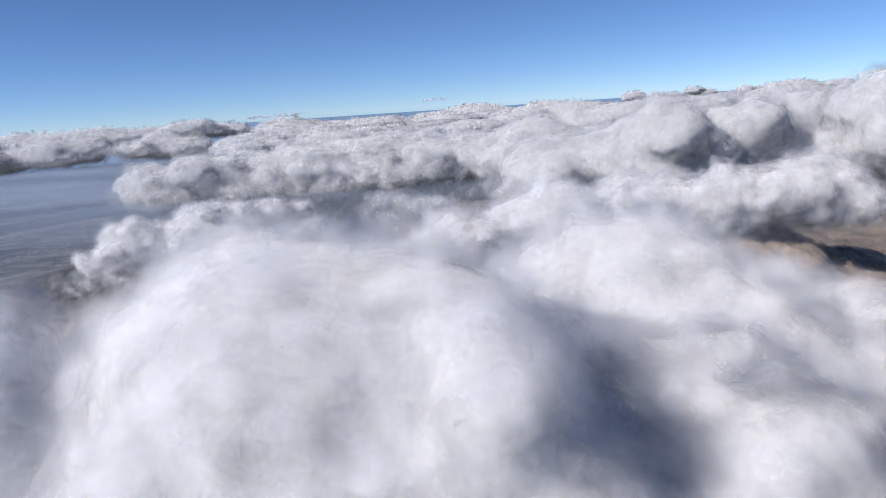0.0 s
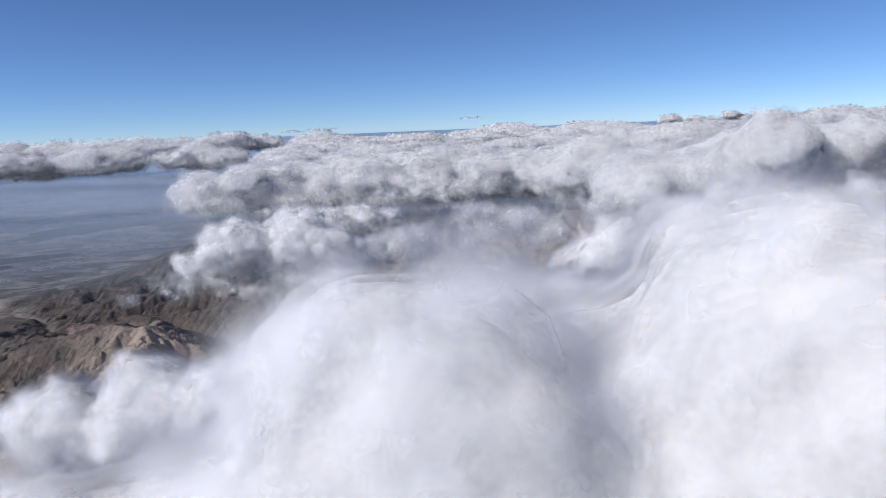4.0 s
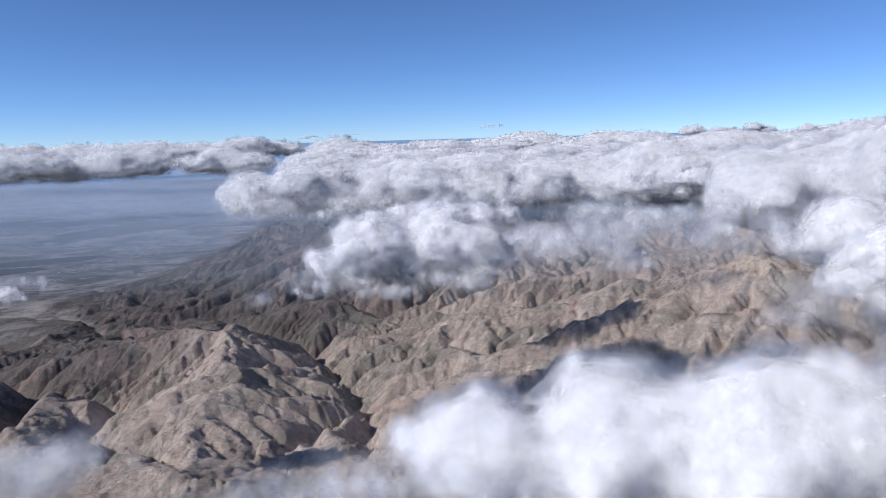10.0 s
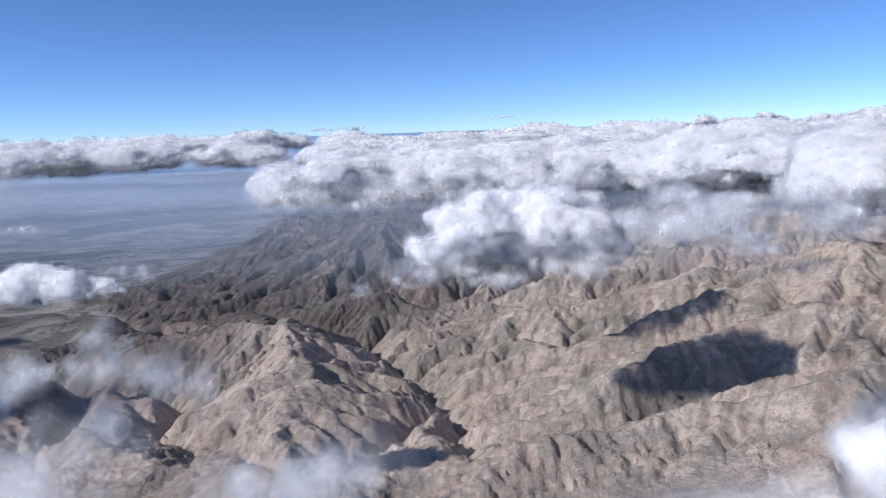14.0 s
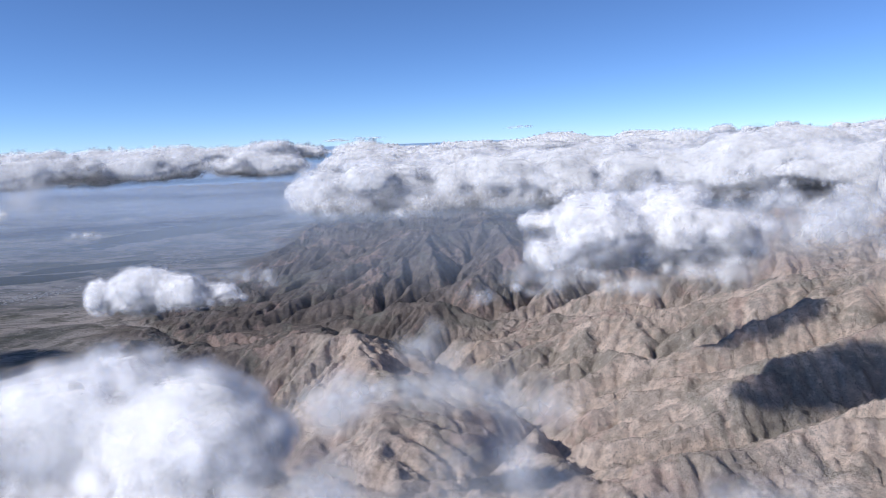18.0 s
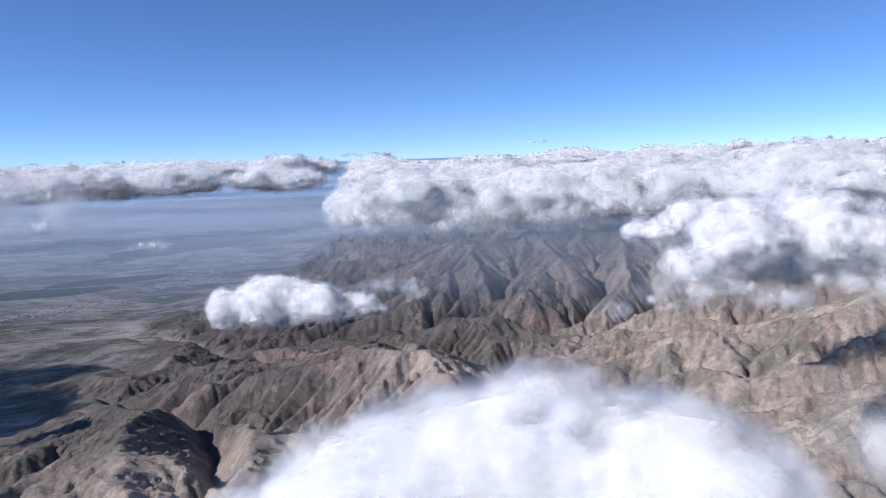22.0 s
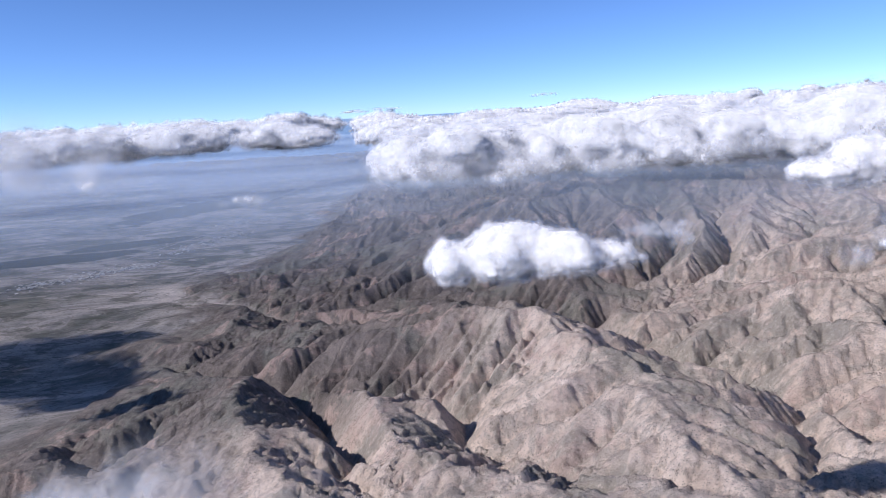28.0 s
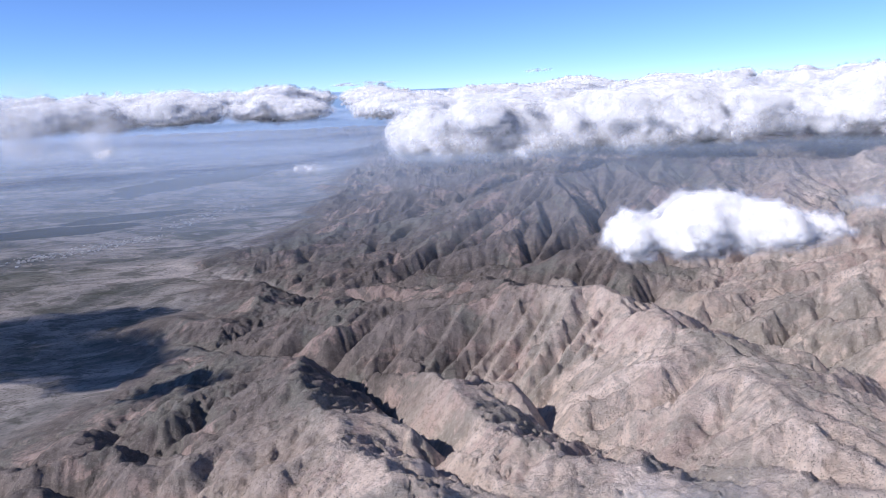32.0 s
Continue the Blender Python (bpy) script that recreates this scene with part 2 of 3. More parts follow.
def veil_material(name, alpha, grain, keep, white=(0.63, 0.635, 0.65, 1)):
    """One thin skin of vapour, torn by noise."""
    m, t, out = material(name)
    co = node(t, "ShaderNodeNewGeometry").outputs["Position"]
    a = step(t, noise_tex(t, co, grain, 5, 0.62), 0.36, 0.62, 0.12, 1.0)
    a = maths(t, "MULTIPLY", a, alpha, True)
    n = vapour_normal(t, keep)
    back = node(t, "ShaderNodeVectorMath", {0: n, "Scale": -1.0}, operation="SCALE").outputs[0]
    d = node(t, "ShaderNodeBsdfDiffuse", {"Color": white, "Normal": n})
    b = node(t, "ShaderNodeBsdfTranslucent", {"Color": white, "Normal": back})
    d = node(t, "ShaderNodeAddShader", {0: d.outputs[0], 1: b.outputs[0]})
    mix = node(t, "ShaderNodeMixShader", {0: a, 1: node(t, "ShaderNodeBsdfTransparent").outputs[0], 2: d.outputs[0]})
    t.links.new(mix.outputs[0], out.inputs[0])
    return m


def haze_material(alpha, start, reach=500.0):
    """A thin see-through sheet whose blue tint stands in for the haze of distance."""
    m, t, out = material("distance_haze_tint")
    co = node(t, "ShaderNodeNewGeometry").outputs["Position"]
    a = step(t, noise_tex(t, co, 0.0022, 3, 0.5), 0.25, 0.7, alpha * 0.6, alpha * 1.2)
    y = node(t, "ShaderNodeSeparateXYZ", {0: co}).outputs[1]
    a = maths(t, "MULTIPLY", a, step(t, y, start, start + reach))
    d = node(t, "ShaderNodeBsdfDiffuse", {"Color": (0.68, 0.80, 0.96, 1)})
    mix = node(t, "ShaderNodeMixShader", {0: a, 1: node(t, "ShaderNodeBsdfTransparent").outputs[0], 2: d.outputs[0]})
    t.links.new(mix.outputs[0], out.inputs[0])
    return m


def glowing_distance_material():
    m, t, out = material("glowing_far_haze")
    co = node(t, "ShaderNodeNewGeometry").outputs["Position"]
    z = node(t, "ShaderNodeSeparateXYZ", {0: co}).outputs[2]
    # haze blue is painted on by height, and the wall glows by itself
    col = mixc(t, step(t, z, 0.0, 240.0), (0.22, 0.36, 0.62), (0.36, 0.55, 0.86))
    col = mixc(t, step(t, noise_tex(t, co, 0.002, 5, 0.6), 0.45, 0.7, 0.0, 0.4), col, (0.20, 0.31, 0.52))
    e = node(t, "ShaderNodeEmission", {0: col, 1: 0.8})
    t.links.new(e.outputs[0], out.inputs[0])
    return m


ROCK = rock_material()
WHITE = (0.57, 0.575, 0.595, 1)
FAR_WHITE = (0.53, 0.54, 0.565, 1)
VAPOUR = (0.71, 0.715, 0.74, 1)
DENSE = (0.70, 0.705, 0.725, 1)
HEART = cloud_core_material("cloud_heart", 0.42, DENSE)
HEART_FAR = cloud_core_material("cloud_heart_far", 0.36, DENSE)
SKINS = [veil_material("cloud_skin", a, g, 0.36, WHITE) for a, g in ((0.20, 0.12), (0.34, 0.10), (0.5, 0.08), (0.75, 0.07))]
SKINS_FAR = [veil_material("cloud_skin_far", a, g, 0.40, FAR_WHITE) for a, g in ((0.3, 0.05), (0.45, 0.035), (0.65, 0.03))]
WISP_NEAR = wisp_material("cloud_wisp_near", 0.30, 0.24, 0.10, VAPOUR)
WISP_THIN = wisp_material("cloud_wisp_thin", 0.6, 0.15)
WISP_FAR = wisp_material("cloud_wisp_far", 0.30, 0.14, 0.02, (0.58, 0.587, 0.61, 1))


# ---- the land ----
def spaced(lo, hi, near, first, last, grow_lo, far_lo, grow_hi, far_hi):
    """Places from lo to hi, near apart between first and last and growing outside."""
    mid = list(np.arange(first, last, near))
    a, s, v = [], near, first
    while v > lo:
        s = min(s * grow_lo, far_lo)
        v -= s
        a.append(v)
    b, s, v = [], near, last
    while v < hi:
        b.append(v)
        s = min(s * grow_hi, far_hi)
        v += s
    return np.array(sorted(a) + mid + b + [hi])


GX = spaced(-4200, 4200, 1.5, -640.0, 260.0, 1.03, 55.0, 1.02, 55.0)
GY = spaced(-500, 4720, 1.4, 400.0, 740.0, 1.03, 5.0, 1.0085, 28.0)

RIDGES, CUTS = [], []


def ridge(slope, *line):
    """A crest line, as x, y, height."""
    RIDGES.append((slope, line))


def cut(half, rise, *line):
    """The floor of a canyon or wash: half width, rise of its sides, line."""
    CUTS.append((half, rise, line))


# the long ridge in front, its crest falling to the wash in the east
ridge(0.46, (-541, 866, 26), (-470, 800, 30), (-414, 750, 44), (-365, 705, 52), (-319, 674, 64), (-270, 640, 79), (-244, 626, 84))
ridge(0.50, (-244, 626, 84), (-212, 630, 68), (-188, 605, 63), (-158, 545, 63), (-133, 532, 57))
ridge(0.30, (-244, 626, 84), (-229, 560, 79), (-226, 504, 76), (-205, 440, 77), (-190, 380, 80))
ridge(0.40, (-229, 560, 79), (-180, 500, 71), (-165, 450, 70))
ridge(0.50, (-319, 674, 64), (-330, 636, 50), (-322, 610, 42))
ridge(0.50, (-270, 640, 79), (-285, 590, 58), (-275, 560, 52))
ridge(0.50, (-365, 705, 52), (-380, 668, 42), (-395, 650, 34))
# hills between the canyons, nearest the path
ridge(0.40, (-372, 590, 42), (-347, 524, 60), (-325, 450, 70), (-300, 390, 76))
ridge(0.38, (-478, 630, 32), (-445, 561, 60), (-401, 477, 72), (-380, 410, 76))
ridge(0.34, (-560, 560, 26), (-500, 470, 50), (-480, 400, 62))
ridge(0.34, (-600, 500, 28), (-560, 420, 50), (-540, 360, 60))
ridge(0.30, (-590, 815, 24), (-540, 780, 20))
# the pale eastern hills
ridge(0.46, (-60, 700, 60), (-28, 643, 86), (-19, 590, 73), (-45, 545, 64))
ridge(0.44, (-28, 643, 86), (43, 638, 99), (101, 621, 113), (163, 602, 130), (210, 580, 146), (320, 560, 152))
ridge(0.44, (101, 621, 113), (84, 570, 105), (70, 545, 96))
ridge(0.44, (163, 602, 130), (160, 540, 112), (140, 510, 106))
ridge(0.40, (-40, 465, 76), (-5, 455, 89), (29, 484, 101), (87, 495, 115), (150, 480, 125), (250, 470, 138))
ridge(0.40, (-70, 385, 82), (10, 410, 94), (80, 400, 104), (160, 400, 118))
ridge(0.46, (-70, 745, 58), (0, 772, 76), (68, 782, 94), (160, 770, 112), (267, 770, 124), (400, 780, 134))
ridge(0.46, (160, 770, 112), (130, 700, 100), (90, 670, 88))
# hills behind the wash
ridge(0.46, (-262, 860, 42), (-191, 815, 66), (-172, 805, 66), (-120, 775, 54), (-85, 760, 52))
ridge(0.46, (-191, 815, 66), (-210, 775, 48))
# the grey range behind, and its spurs
ridge(0.52, (-700, 1060, 8), (-560, 1170, 26), (-420, 1160, 36), (-330, 1130, 54), (-246, 1106, 86), (-198, 1061, 112), (-120, 1100, 113),
      (-43, 1139, 122), (60, 1110, 115), (219, 1080, 115), (420, 1040, 122), (700, 1000, 126))
ridge(0.50, (-198, 1061, 113), (-179, 965, 80), (-232, 885, 46))
ridge(0.50, (-95, 1095, 113), (-82, 976, 103), (-132, 903, 70), (-155, 860, 52))
ridge(0.50, (20, 1100, 112), (-21, 914, 83), (-62, 850, 60))
ridge(0.50, (130, 1090, 112), (43, 933, 91), (-5, 845, 68))
ridge(0.50, (-246, 1106, 84), (-288, 1010, 48), (-325, 950, 32))
ridge(0.50, (-290, 1120, 68), (-335, 1060, 36), (-372, 1000, 18))
ridge(0.50, (-370, 1140, 46), (-440, 1070, 26), (-480, 995, 14))
ridge(0.46, (-470, 1160, 32), (-540, 1070, 24), (-590, 1010, 10))
ridge(0.48, (219, 1080, 113), (190, 940, 100), (140, 850, 86))
ridge(0.42, (-540, 1340, 22), (-359, 1282, 74), (-240, 1270, 88), (-100, 1290, 104), (100, 1250, 114))
ridge(0.42, (-610, 1900, 12), (-480, 1700, 30), (-330, 1620, 52), (-150, 1600, 70), (60, 1560, 86), (216, 1526, 96), (500, 1400, 112), (900, 1300, 118))
ridge(0.38, (-640, 2900, 20), (-300, 2500, 50), (100, 2300, 80), (600, 2100, 105), (1200, 1900, 120), (2200, 1800, 130))

cut(2.5, 0.60, (-325, 380, 70), (-335, 427, 63), (-353, 472, 56), (-374, 532, 45), (-400, 590, 35), (-422, 638, 26), (-476, 693, 20), (-560, 760, 9), (-640, 800, 3))
cut(2.5, 0.60, (-240, 400, 70), (-259, 440, 63), (-300, 490, 53), (-295, 548, 40), (-335, 585, 34), (-385, 612, 30), (-422, 638, 26))
cut(5.0, 0.55, (-96, 425, 65), (-128, 470, 59), (-114, 522, 52), (-130, 575, 48), (-152, 613, 45), (-165, 659, 39), (-190, 720, 38), (-281, 812, 35), (-350, 858, 28))
cut(22.0, 0.34, (-350, 858, 28), (-436, 900, 20), (-520, 960, 11), (-716, 1090, 1))
cut(3.0, 0.55, (40, 715, 74), (-40, 700, 60), (-100, 690, 49), (-165, 659, 39))
cut(3.0, 0.55, (75, 535, 86), (0, 530, 70), (-60, 535, 60), (-114, 522, 52))
cut(3.0, 0.55, (60, 450, 86), (-38, 425, 68), (-96, 425, 65))
cut(3.0, 0.55, (20, 860, 64), (-110, 830, 46), (-190, 860, 40), (-270, 885, 31), (-370, 900, 23))


def land_height(X, Y):
    wx = X + 9 * fbm2(X / 70, Y / 70, 11, 3)
    wy = Y + 9 * fbm2(X / 70, Y / 70, 31, 3)
    # how far inside the mountains a place lies; the front runs from the near plain back along the valley
    front = np.interp(Y, [-700, 500, 690, 800, 885, 1040, 1200, 1390, 1860, 3000, 3700, 4900],
                      [-760, -690, -610, -620, -640, -740, -700, -640, -600, -640, -740, -2600])
    inside = X - front + 40 * fbm2(X / 130, Y / 130, 5, 3)
    m = smooth(inside, -20, 170)
    floor = 27 + 0.13 * np.clip(660 - Y, 0, 400) + np.clip(0.05 * (X + 300), -14, 30)
    base = 2 + m * (floor - 4 + 6 * fbm2(X / 120, Y / 120, 2, 3)) + 3 * fbm2(X / 260, Y / 260, 8, 3) * (1 - m)
    soft = 3.6
    best = np.exp(base / soft)
    for slope, line in RIDGES:
        for (ax, ay, az), (bx, by, bz) in zip(line[:-1], line[1:]):
            lo_x, hi_x, lo_y, hi_y = min(ax, bx), max(ax, bx), min(ay, by), max(ay, by)
            reach = max(az, bz) / slope * 1.25
            sel = (wx > lo_x - reach) & (wx < hi_x + reach) & (wy > lo_y - reach) & (wy < hi_y + reach)
            if not sel.any():
                continue
            px, py = wx[sel], wy[sel]
            k = np.clip(((px - ax) * (bx - ax) + (py - ay) * (by - ay)) / ((bx - ax) ** 2 + (by - ay) ** 2), 0, 1)
            dist = np.hypot(px - ax - k * (bx - ax), py - ay - k * (by - ay))
            crest = az + k * (bz - az)
            h = crest - slope * dist * (1.0 - 0.0012 * np.minimum(dist, 260))
            best[sel] += np.exp(np.clip(h, -50, 200) / soft) * 0.5
    h = soft * np.log(best)
    # nameless hills between the crests
    rid = 1 - np.abs(fbm2(wx / 80, wy / 80, 41, 4)) * 2.2
    far = smooth(Y, 1200, 1900) * 14
    h = h + m * (np.clip(rid, 0, 1) ** 1.4 * (9 + far) - 4)
    for half, rise, line in CUTS:
        low = np.full(X.shape, 1e3)
        for (ax, ay, az), (bx, by, bz) in zip(line[:-1], line[1:]):
            k = np.clip(((wx - ax) * (bx - ax) + (wy - ay) * (by - ay)) / ((bx - ax) ** 2 + (by - ay) ** 2), 0, 1)
            dist = np.hypot(wx - ax - k * (bx - ax), wy - ay - k * (by - ay))
            low = np.minimum(low, az + k * (bz - az) + rise * np.maximum(dist - half, 0))
        q = np.clip(0.5 + 0.5 * (low - h) / 3.0, 0, 1)
        h = low + (h - low) * q - 3.0 * q * (1 - q)
    return h, m


EX = np.arange(-780.0, 440.0, 2.3)
EY = np.arange(335.0, 1360.0, 2.3)


def filled(h):
    """Raises hollows until every place drains to the border."""
    w = np.full(h.shape, 1e4)
    w[0], w[-1], w[:, 0], w[:, -1] = h[0], h[-1], h[:, 0], h[:, -1]
    for turn in range(12):
        was = w.copy()
        for f, g in ((w, h), (w[::-1], h[::-1]), (w.T, h.T), (w.T[::-1], h.T[::-1])):
            for i in range(1, f.shape[0] - 1):
                p = f[i - 1]
                low = np.minimum(np.minimum(p[:-2], p[2:]), p[1:-1]) + 0.004
                f[i, 1:-1] = np.minimum(f[i, 1:-1], np.maximum(g[i, 1:-1], low))
        if np.abs(was - w).max() < 1e-6:
            break
    return w


def blurred(h, n):
    """The mean over a square of 2n + 1 places, twice."""
    for turn in range(2):
        for axis in (0, 1):
            c = np.cumsum(np.pad(h, [(n + 1, n) if k == axis else (0, 0) for k in (0, 1)], mode="edge"), axis)
            h = (np.take(c, range(2 * n + 1, c.shape[axis]), axis) - np.take(c, range(0, c.shape[axis] - 2 * n - 1), axis)) / (2 * n + 1)
    return h


def rain(h, hard, cell, rounds, strength, m_exp=0.45, talus=0.85):
    """Running water cuts branching valleys: each place is lowered towards the one that it drains to, by the land that drains through it."""
    ny, nx = h.shape
    n = ny * nx
    idx = np.arange(n).reshape(ny, nx)
    plan = blurred(h, 14)
    steps = [(-1, -1), (-1, 0), (-1, 1), (0, -1), (0, 1), (1, -1), (1, 0), (1, 1)]
    for turn in range(rounds):
        h = filled(h)
        best, to = np.zeros((ny, nx)), idx.copy()
        pad = np.pad(h, 1, mode="edge")
        pidx = np.pad(idx, 1, mode="edge")
        for dy, dx in steps:
            s = (h - pad[1 + dy:1 + dy + ny, 1 + dx:1 + dx + nx]) / (cell * math.hypot(dx, dy))
            up = s > best
            best[up] = s[up]
            to[up] = pidx[1 + dy:1 + dy + ny, 1 + dx:1 + dx + nx][up]
        order = np.argsort(-h, axis=None, kind="stable")
        r = to.ravel().tolist()
        area = [cell * cell] * n
        down = order.tolist()
        for i in down:
            j = r[i]
            if j != i:
                area[j] += area[i]
        f = (strength * np.array(area) ** m_exp * hard.ravel() / cell).tolist()
        z = h.ravel().tolist()
        for i in reversed(down):
            j = r[i]
            if j != i:
                z[i] = (z[i] + f[i] * z[j]) / (1 + f[i])
        h = np.array(z).reshape(ny, nx)
        # slopes that are too steep slump
        for k in range(3):
            gy, gx = np.gradient(h, cell)
            s = np.hypot(gx, gy)
            mean = (np.roll(h, 1, 0) + np.roll(h, -1, 0) + np.roll(h, 1, 1) + np.roll(h, -1, 1)) / 4
            h = h + (mean - h) * 0.5 * smooth(s, talus, talus * 1.35)
        # the range keeps its broad form
        if turn < rounds - 1:
            h = h + (plan - blurred(h, 14)) * 0.8
    return h


def sampled(field, X, Y, xs, ys):
    """Smooth reading of a regular grid at other places."""
    c = xs[1] - xs[0]
    u = np.clip((X - xs[0]) / c, 1, len(xs) - 3.001)
    v = np.clip((Y - ys[0]) / c, 1, len(ys) - 3.001)
    i, j = np.floor(u).astype(int), np.floor(v).astype(int)
    a, b = u - i, v - j

    def weights(q):
        return (-0.5 * q + q * q - 0.5 * q ** 3, 1 - 2.5 * q * q + 1.5 * q ** 3, 0.5 * q + 2 * q * q - 1.5 * q ** 3, -0.5 * q * q + 0.5 * q ** 3)
    wa, wb = weights(a), weights(b)
    return sum(wb[q] * sum(wa[p] * field[j + q - 1, i + p - 1] for p in range(4)) for q in range(4))


def gullies(h, X, Y, wave, depth, m, seed):
    """Cuts run-off gullies that follow the fall of the slope."""
    gy, gx = np.gradient(h, GY, GX)
    s = np.hypot(gx, gy) + 1e-6
    sx, sy = -gy / s, gx / s
    cell = wave * 2.2
    u, v = X / cell, Y / cell
    iu, iv = np.floor(u).astype(np.int64), np.floor(v).astype(np.int64)
    c, q, tot = 0, 0, 1e-6
    for a in (-1, 0, 1):
        for b in (-1, 0, 1):
            ju, jv = iu + a, iv + b
            du = u - ju - lattice(ju, jv, 3, seed)
            dv = v - jv - lattice(ju, jv, 5, seed)
            w = np.exp(-2.4 * (du * du + dv * dv))
            ph = 6.283 * ((du * sx + dv * sy) * 2.2 + lattice(ju, jv, 9, seed))
            c, q, tot = c + w * np.cos(ph), q + w * np.sin(ph), tot + w
    mag = np.hypot(c, q) + 1e-6
    c = c / mag * np.minimum(1, mag / tot * 2.0)
    prof = 0.62 - 2.0 * np.clip((1 - c) / 2, 0, 1) ** (2.6 if wave < 20 else 1.6)
    vary = 0.5 + 1.0 * smooth(fbm2(X / (wave * 3.1), Y / (wave * 3.1), seed + 60, 2), -0.5, 0.5)
    space = np.maximum(np.gradient(GY)[:, None], np.gradient(GX)[None, :])
    vary = vary * smooth(wave / space, 1.5, 3.2)
    return h + prof * depth * vary * smooth(s, 0.05, 0.45) * m


def build_land():
    X, Y = np.meshgrid(GX, GY)
    h, m = land_height(X, Y)
    x, y = np.meshgrid(EX, EY)
    e, em = land_height(x, y)
    hard = em * (0.75 + 0.5 * smooth(fbm2(x / 90, y / 90, 93, 3), -0.5, 0.5))
    # first the main valleys and spurs, on every second place; then the lesser ones
    cx, cy = EX[::2], EY[::2]
    c = (e + em * (4.0 * fbm2(x / 45, y / 45, 91, 3) + 1.5))[::2, ::2]
    c = rain(c, hard[::2, ::2], cx[1] - cx[0], 9, 0.15, talus=0.75)
    e = sampled(c, x, y, cx, cy) + em * 0.5 * fbm2(x / 9, y / 9, 95, 3)
    e = rain(e, hard, EX[1] - EX[0], 4, 0.075)
    edge = np.minimum(np.minimum(X - EX[3], EX[-4] - X), np.minimum(Y - EY[3], EY[-4] - Y))
    k = smooth(edge, 0, 45)
    inner = sampled(e, X, Y, EX, EY)
    for wave, depth, seed in ((52.0, 2.2, 1), (27.0, 1.8, 2), (14.0, 1.2, 3)):
        h = gullies(h, X, Y, wave, depth, m, seed)
    h = h + (inner - h) * k
    for wave, depth, seed in ((17.0, 0.9, 3), (9.0, 0.85, 4), (5.0, 0.42, 6)):
        h = gullies(h, X, Y, wave, depth, m, seed)
    h = h + m * 0.7 * fbm2(X / 6, Y / 6, 77, 3)
    ny, nx = h.shape
    verts = np.stack([X, Y, h], -1).reshape(-1, 3)
    i = np.arange(ny * nx).reshape(ny, nx)
    faces = np.stack([i[:-1, :-1], i[:-1, 1:], i[1:, 1:], i[1:, :-1]], -1).reshape(-1, 4)
    ob = new("ground", mesh_from("ground", verts, faces))
    ob.data.materials.append(ROCK)
    tagged(ob, "bare eroded desert mountains falling to a grey valley plain", "ground", kind="structure")
    return ob, h


land, LAND_H = build_land()


# ---- clouds ----
def puff_field(lobes, seed, cell, rough, flat, long):
    """Depth below a cloud's skin, in metres, on a regular grid: lobes run together and roughened by rounded heads of many sizes."""
    L = np.array(lobes, float)
    size = float(np.median(L[:, 3:6].min(1)))
    pad = size * (0.35 + rough) + 5 * cell
    lo = (L[:, :3] - L[:, 3:6]).min(0) - pad
    hi = (L[:, :3] + L[:, 3:6]).max(0) + pad
    n = np.ceil((hi - lo) / cell).astype(int) + 1
    ax = [lo[k] + cell * np.arange(n[k]) for k in range(3)]
    soft = 0.16 * size
    acc = np.zeros(n)
    for x, y, z, rx, ry, rz in L:
        sl, g = [], []
        for k, (c, r) in enumerate(((x, rx), (y, ry), (z, rz))):
            a = max(int((c - r * 1.15 - pad - lo[k]) / cell), 0)
            b = min(int((c + r * 1.15 + pad - lo[k]) / cell) + 2, n[k])
            sl.append(slice(a, b))
            g.append(ax[k][a:b] - c)
        dz = np.where(g[2] < 0, g[2] / (rz * flat), g[2] / rz)
        q = np.sqrt((g[0] / rx)[:, None, None] ** 2 + (g[1] / ry)[None, :, None] ** 2 + dz[None, None, :] ** 2)
        acc[tuple(sl)] += np.exp(np.clip((1 - q) * min(rx, ry, rz), -8 * soft, 12 * soft) / soft)
    v = soft * np.log(acc + 1e-4)
    near = np.abs(v) < size * (0.5 + rough)
    i = np.argwhere(near)
    p = lo + i * cell
    # the wind draws the heads out and leans them
    p = p * (0.8, 1.0, 1.15) + np.array((0.35, 0.0, 0.0)) * p[:, 2:3]
    out, amp, k = 0.0, 0.5, 1.0 / (size * long)
    wave = 1.0 / k
    o = 0
    while wave > 1.6 * cell and o < 6:
        out = out + amp * (np.abs(2 * vnoise(p * k + 7.7 * o, seed + o) - 1) * 2 - 0.75)
        amp, k, wave, o = amp * 0.5, k * 2.05, wave / 2.05, o + 1
    v[near] += rough * size * out
    v[:2], v[-2:], v[:, :2], v[:, -2:], v[:, :, :2], v[:, :, -2:] = -99, -99, -99, -99, -99, -99
    return v, lo, size


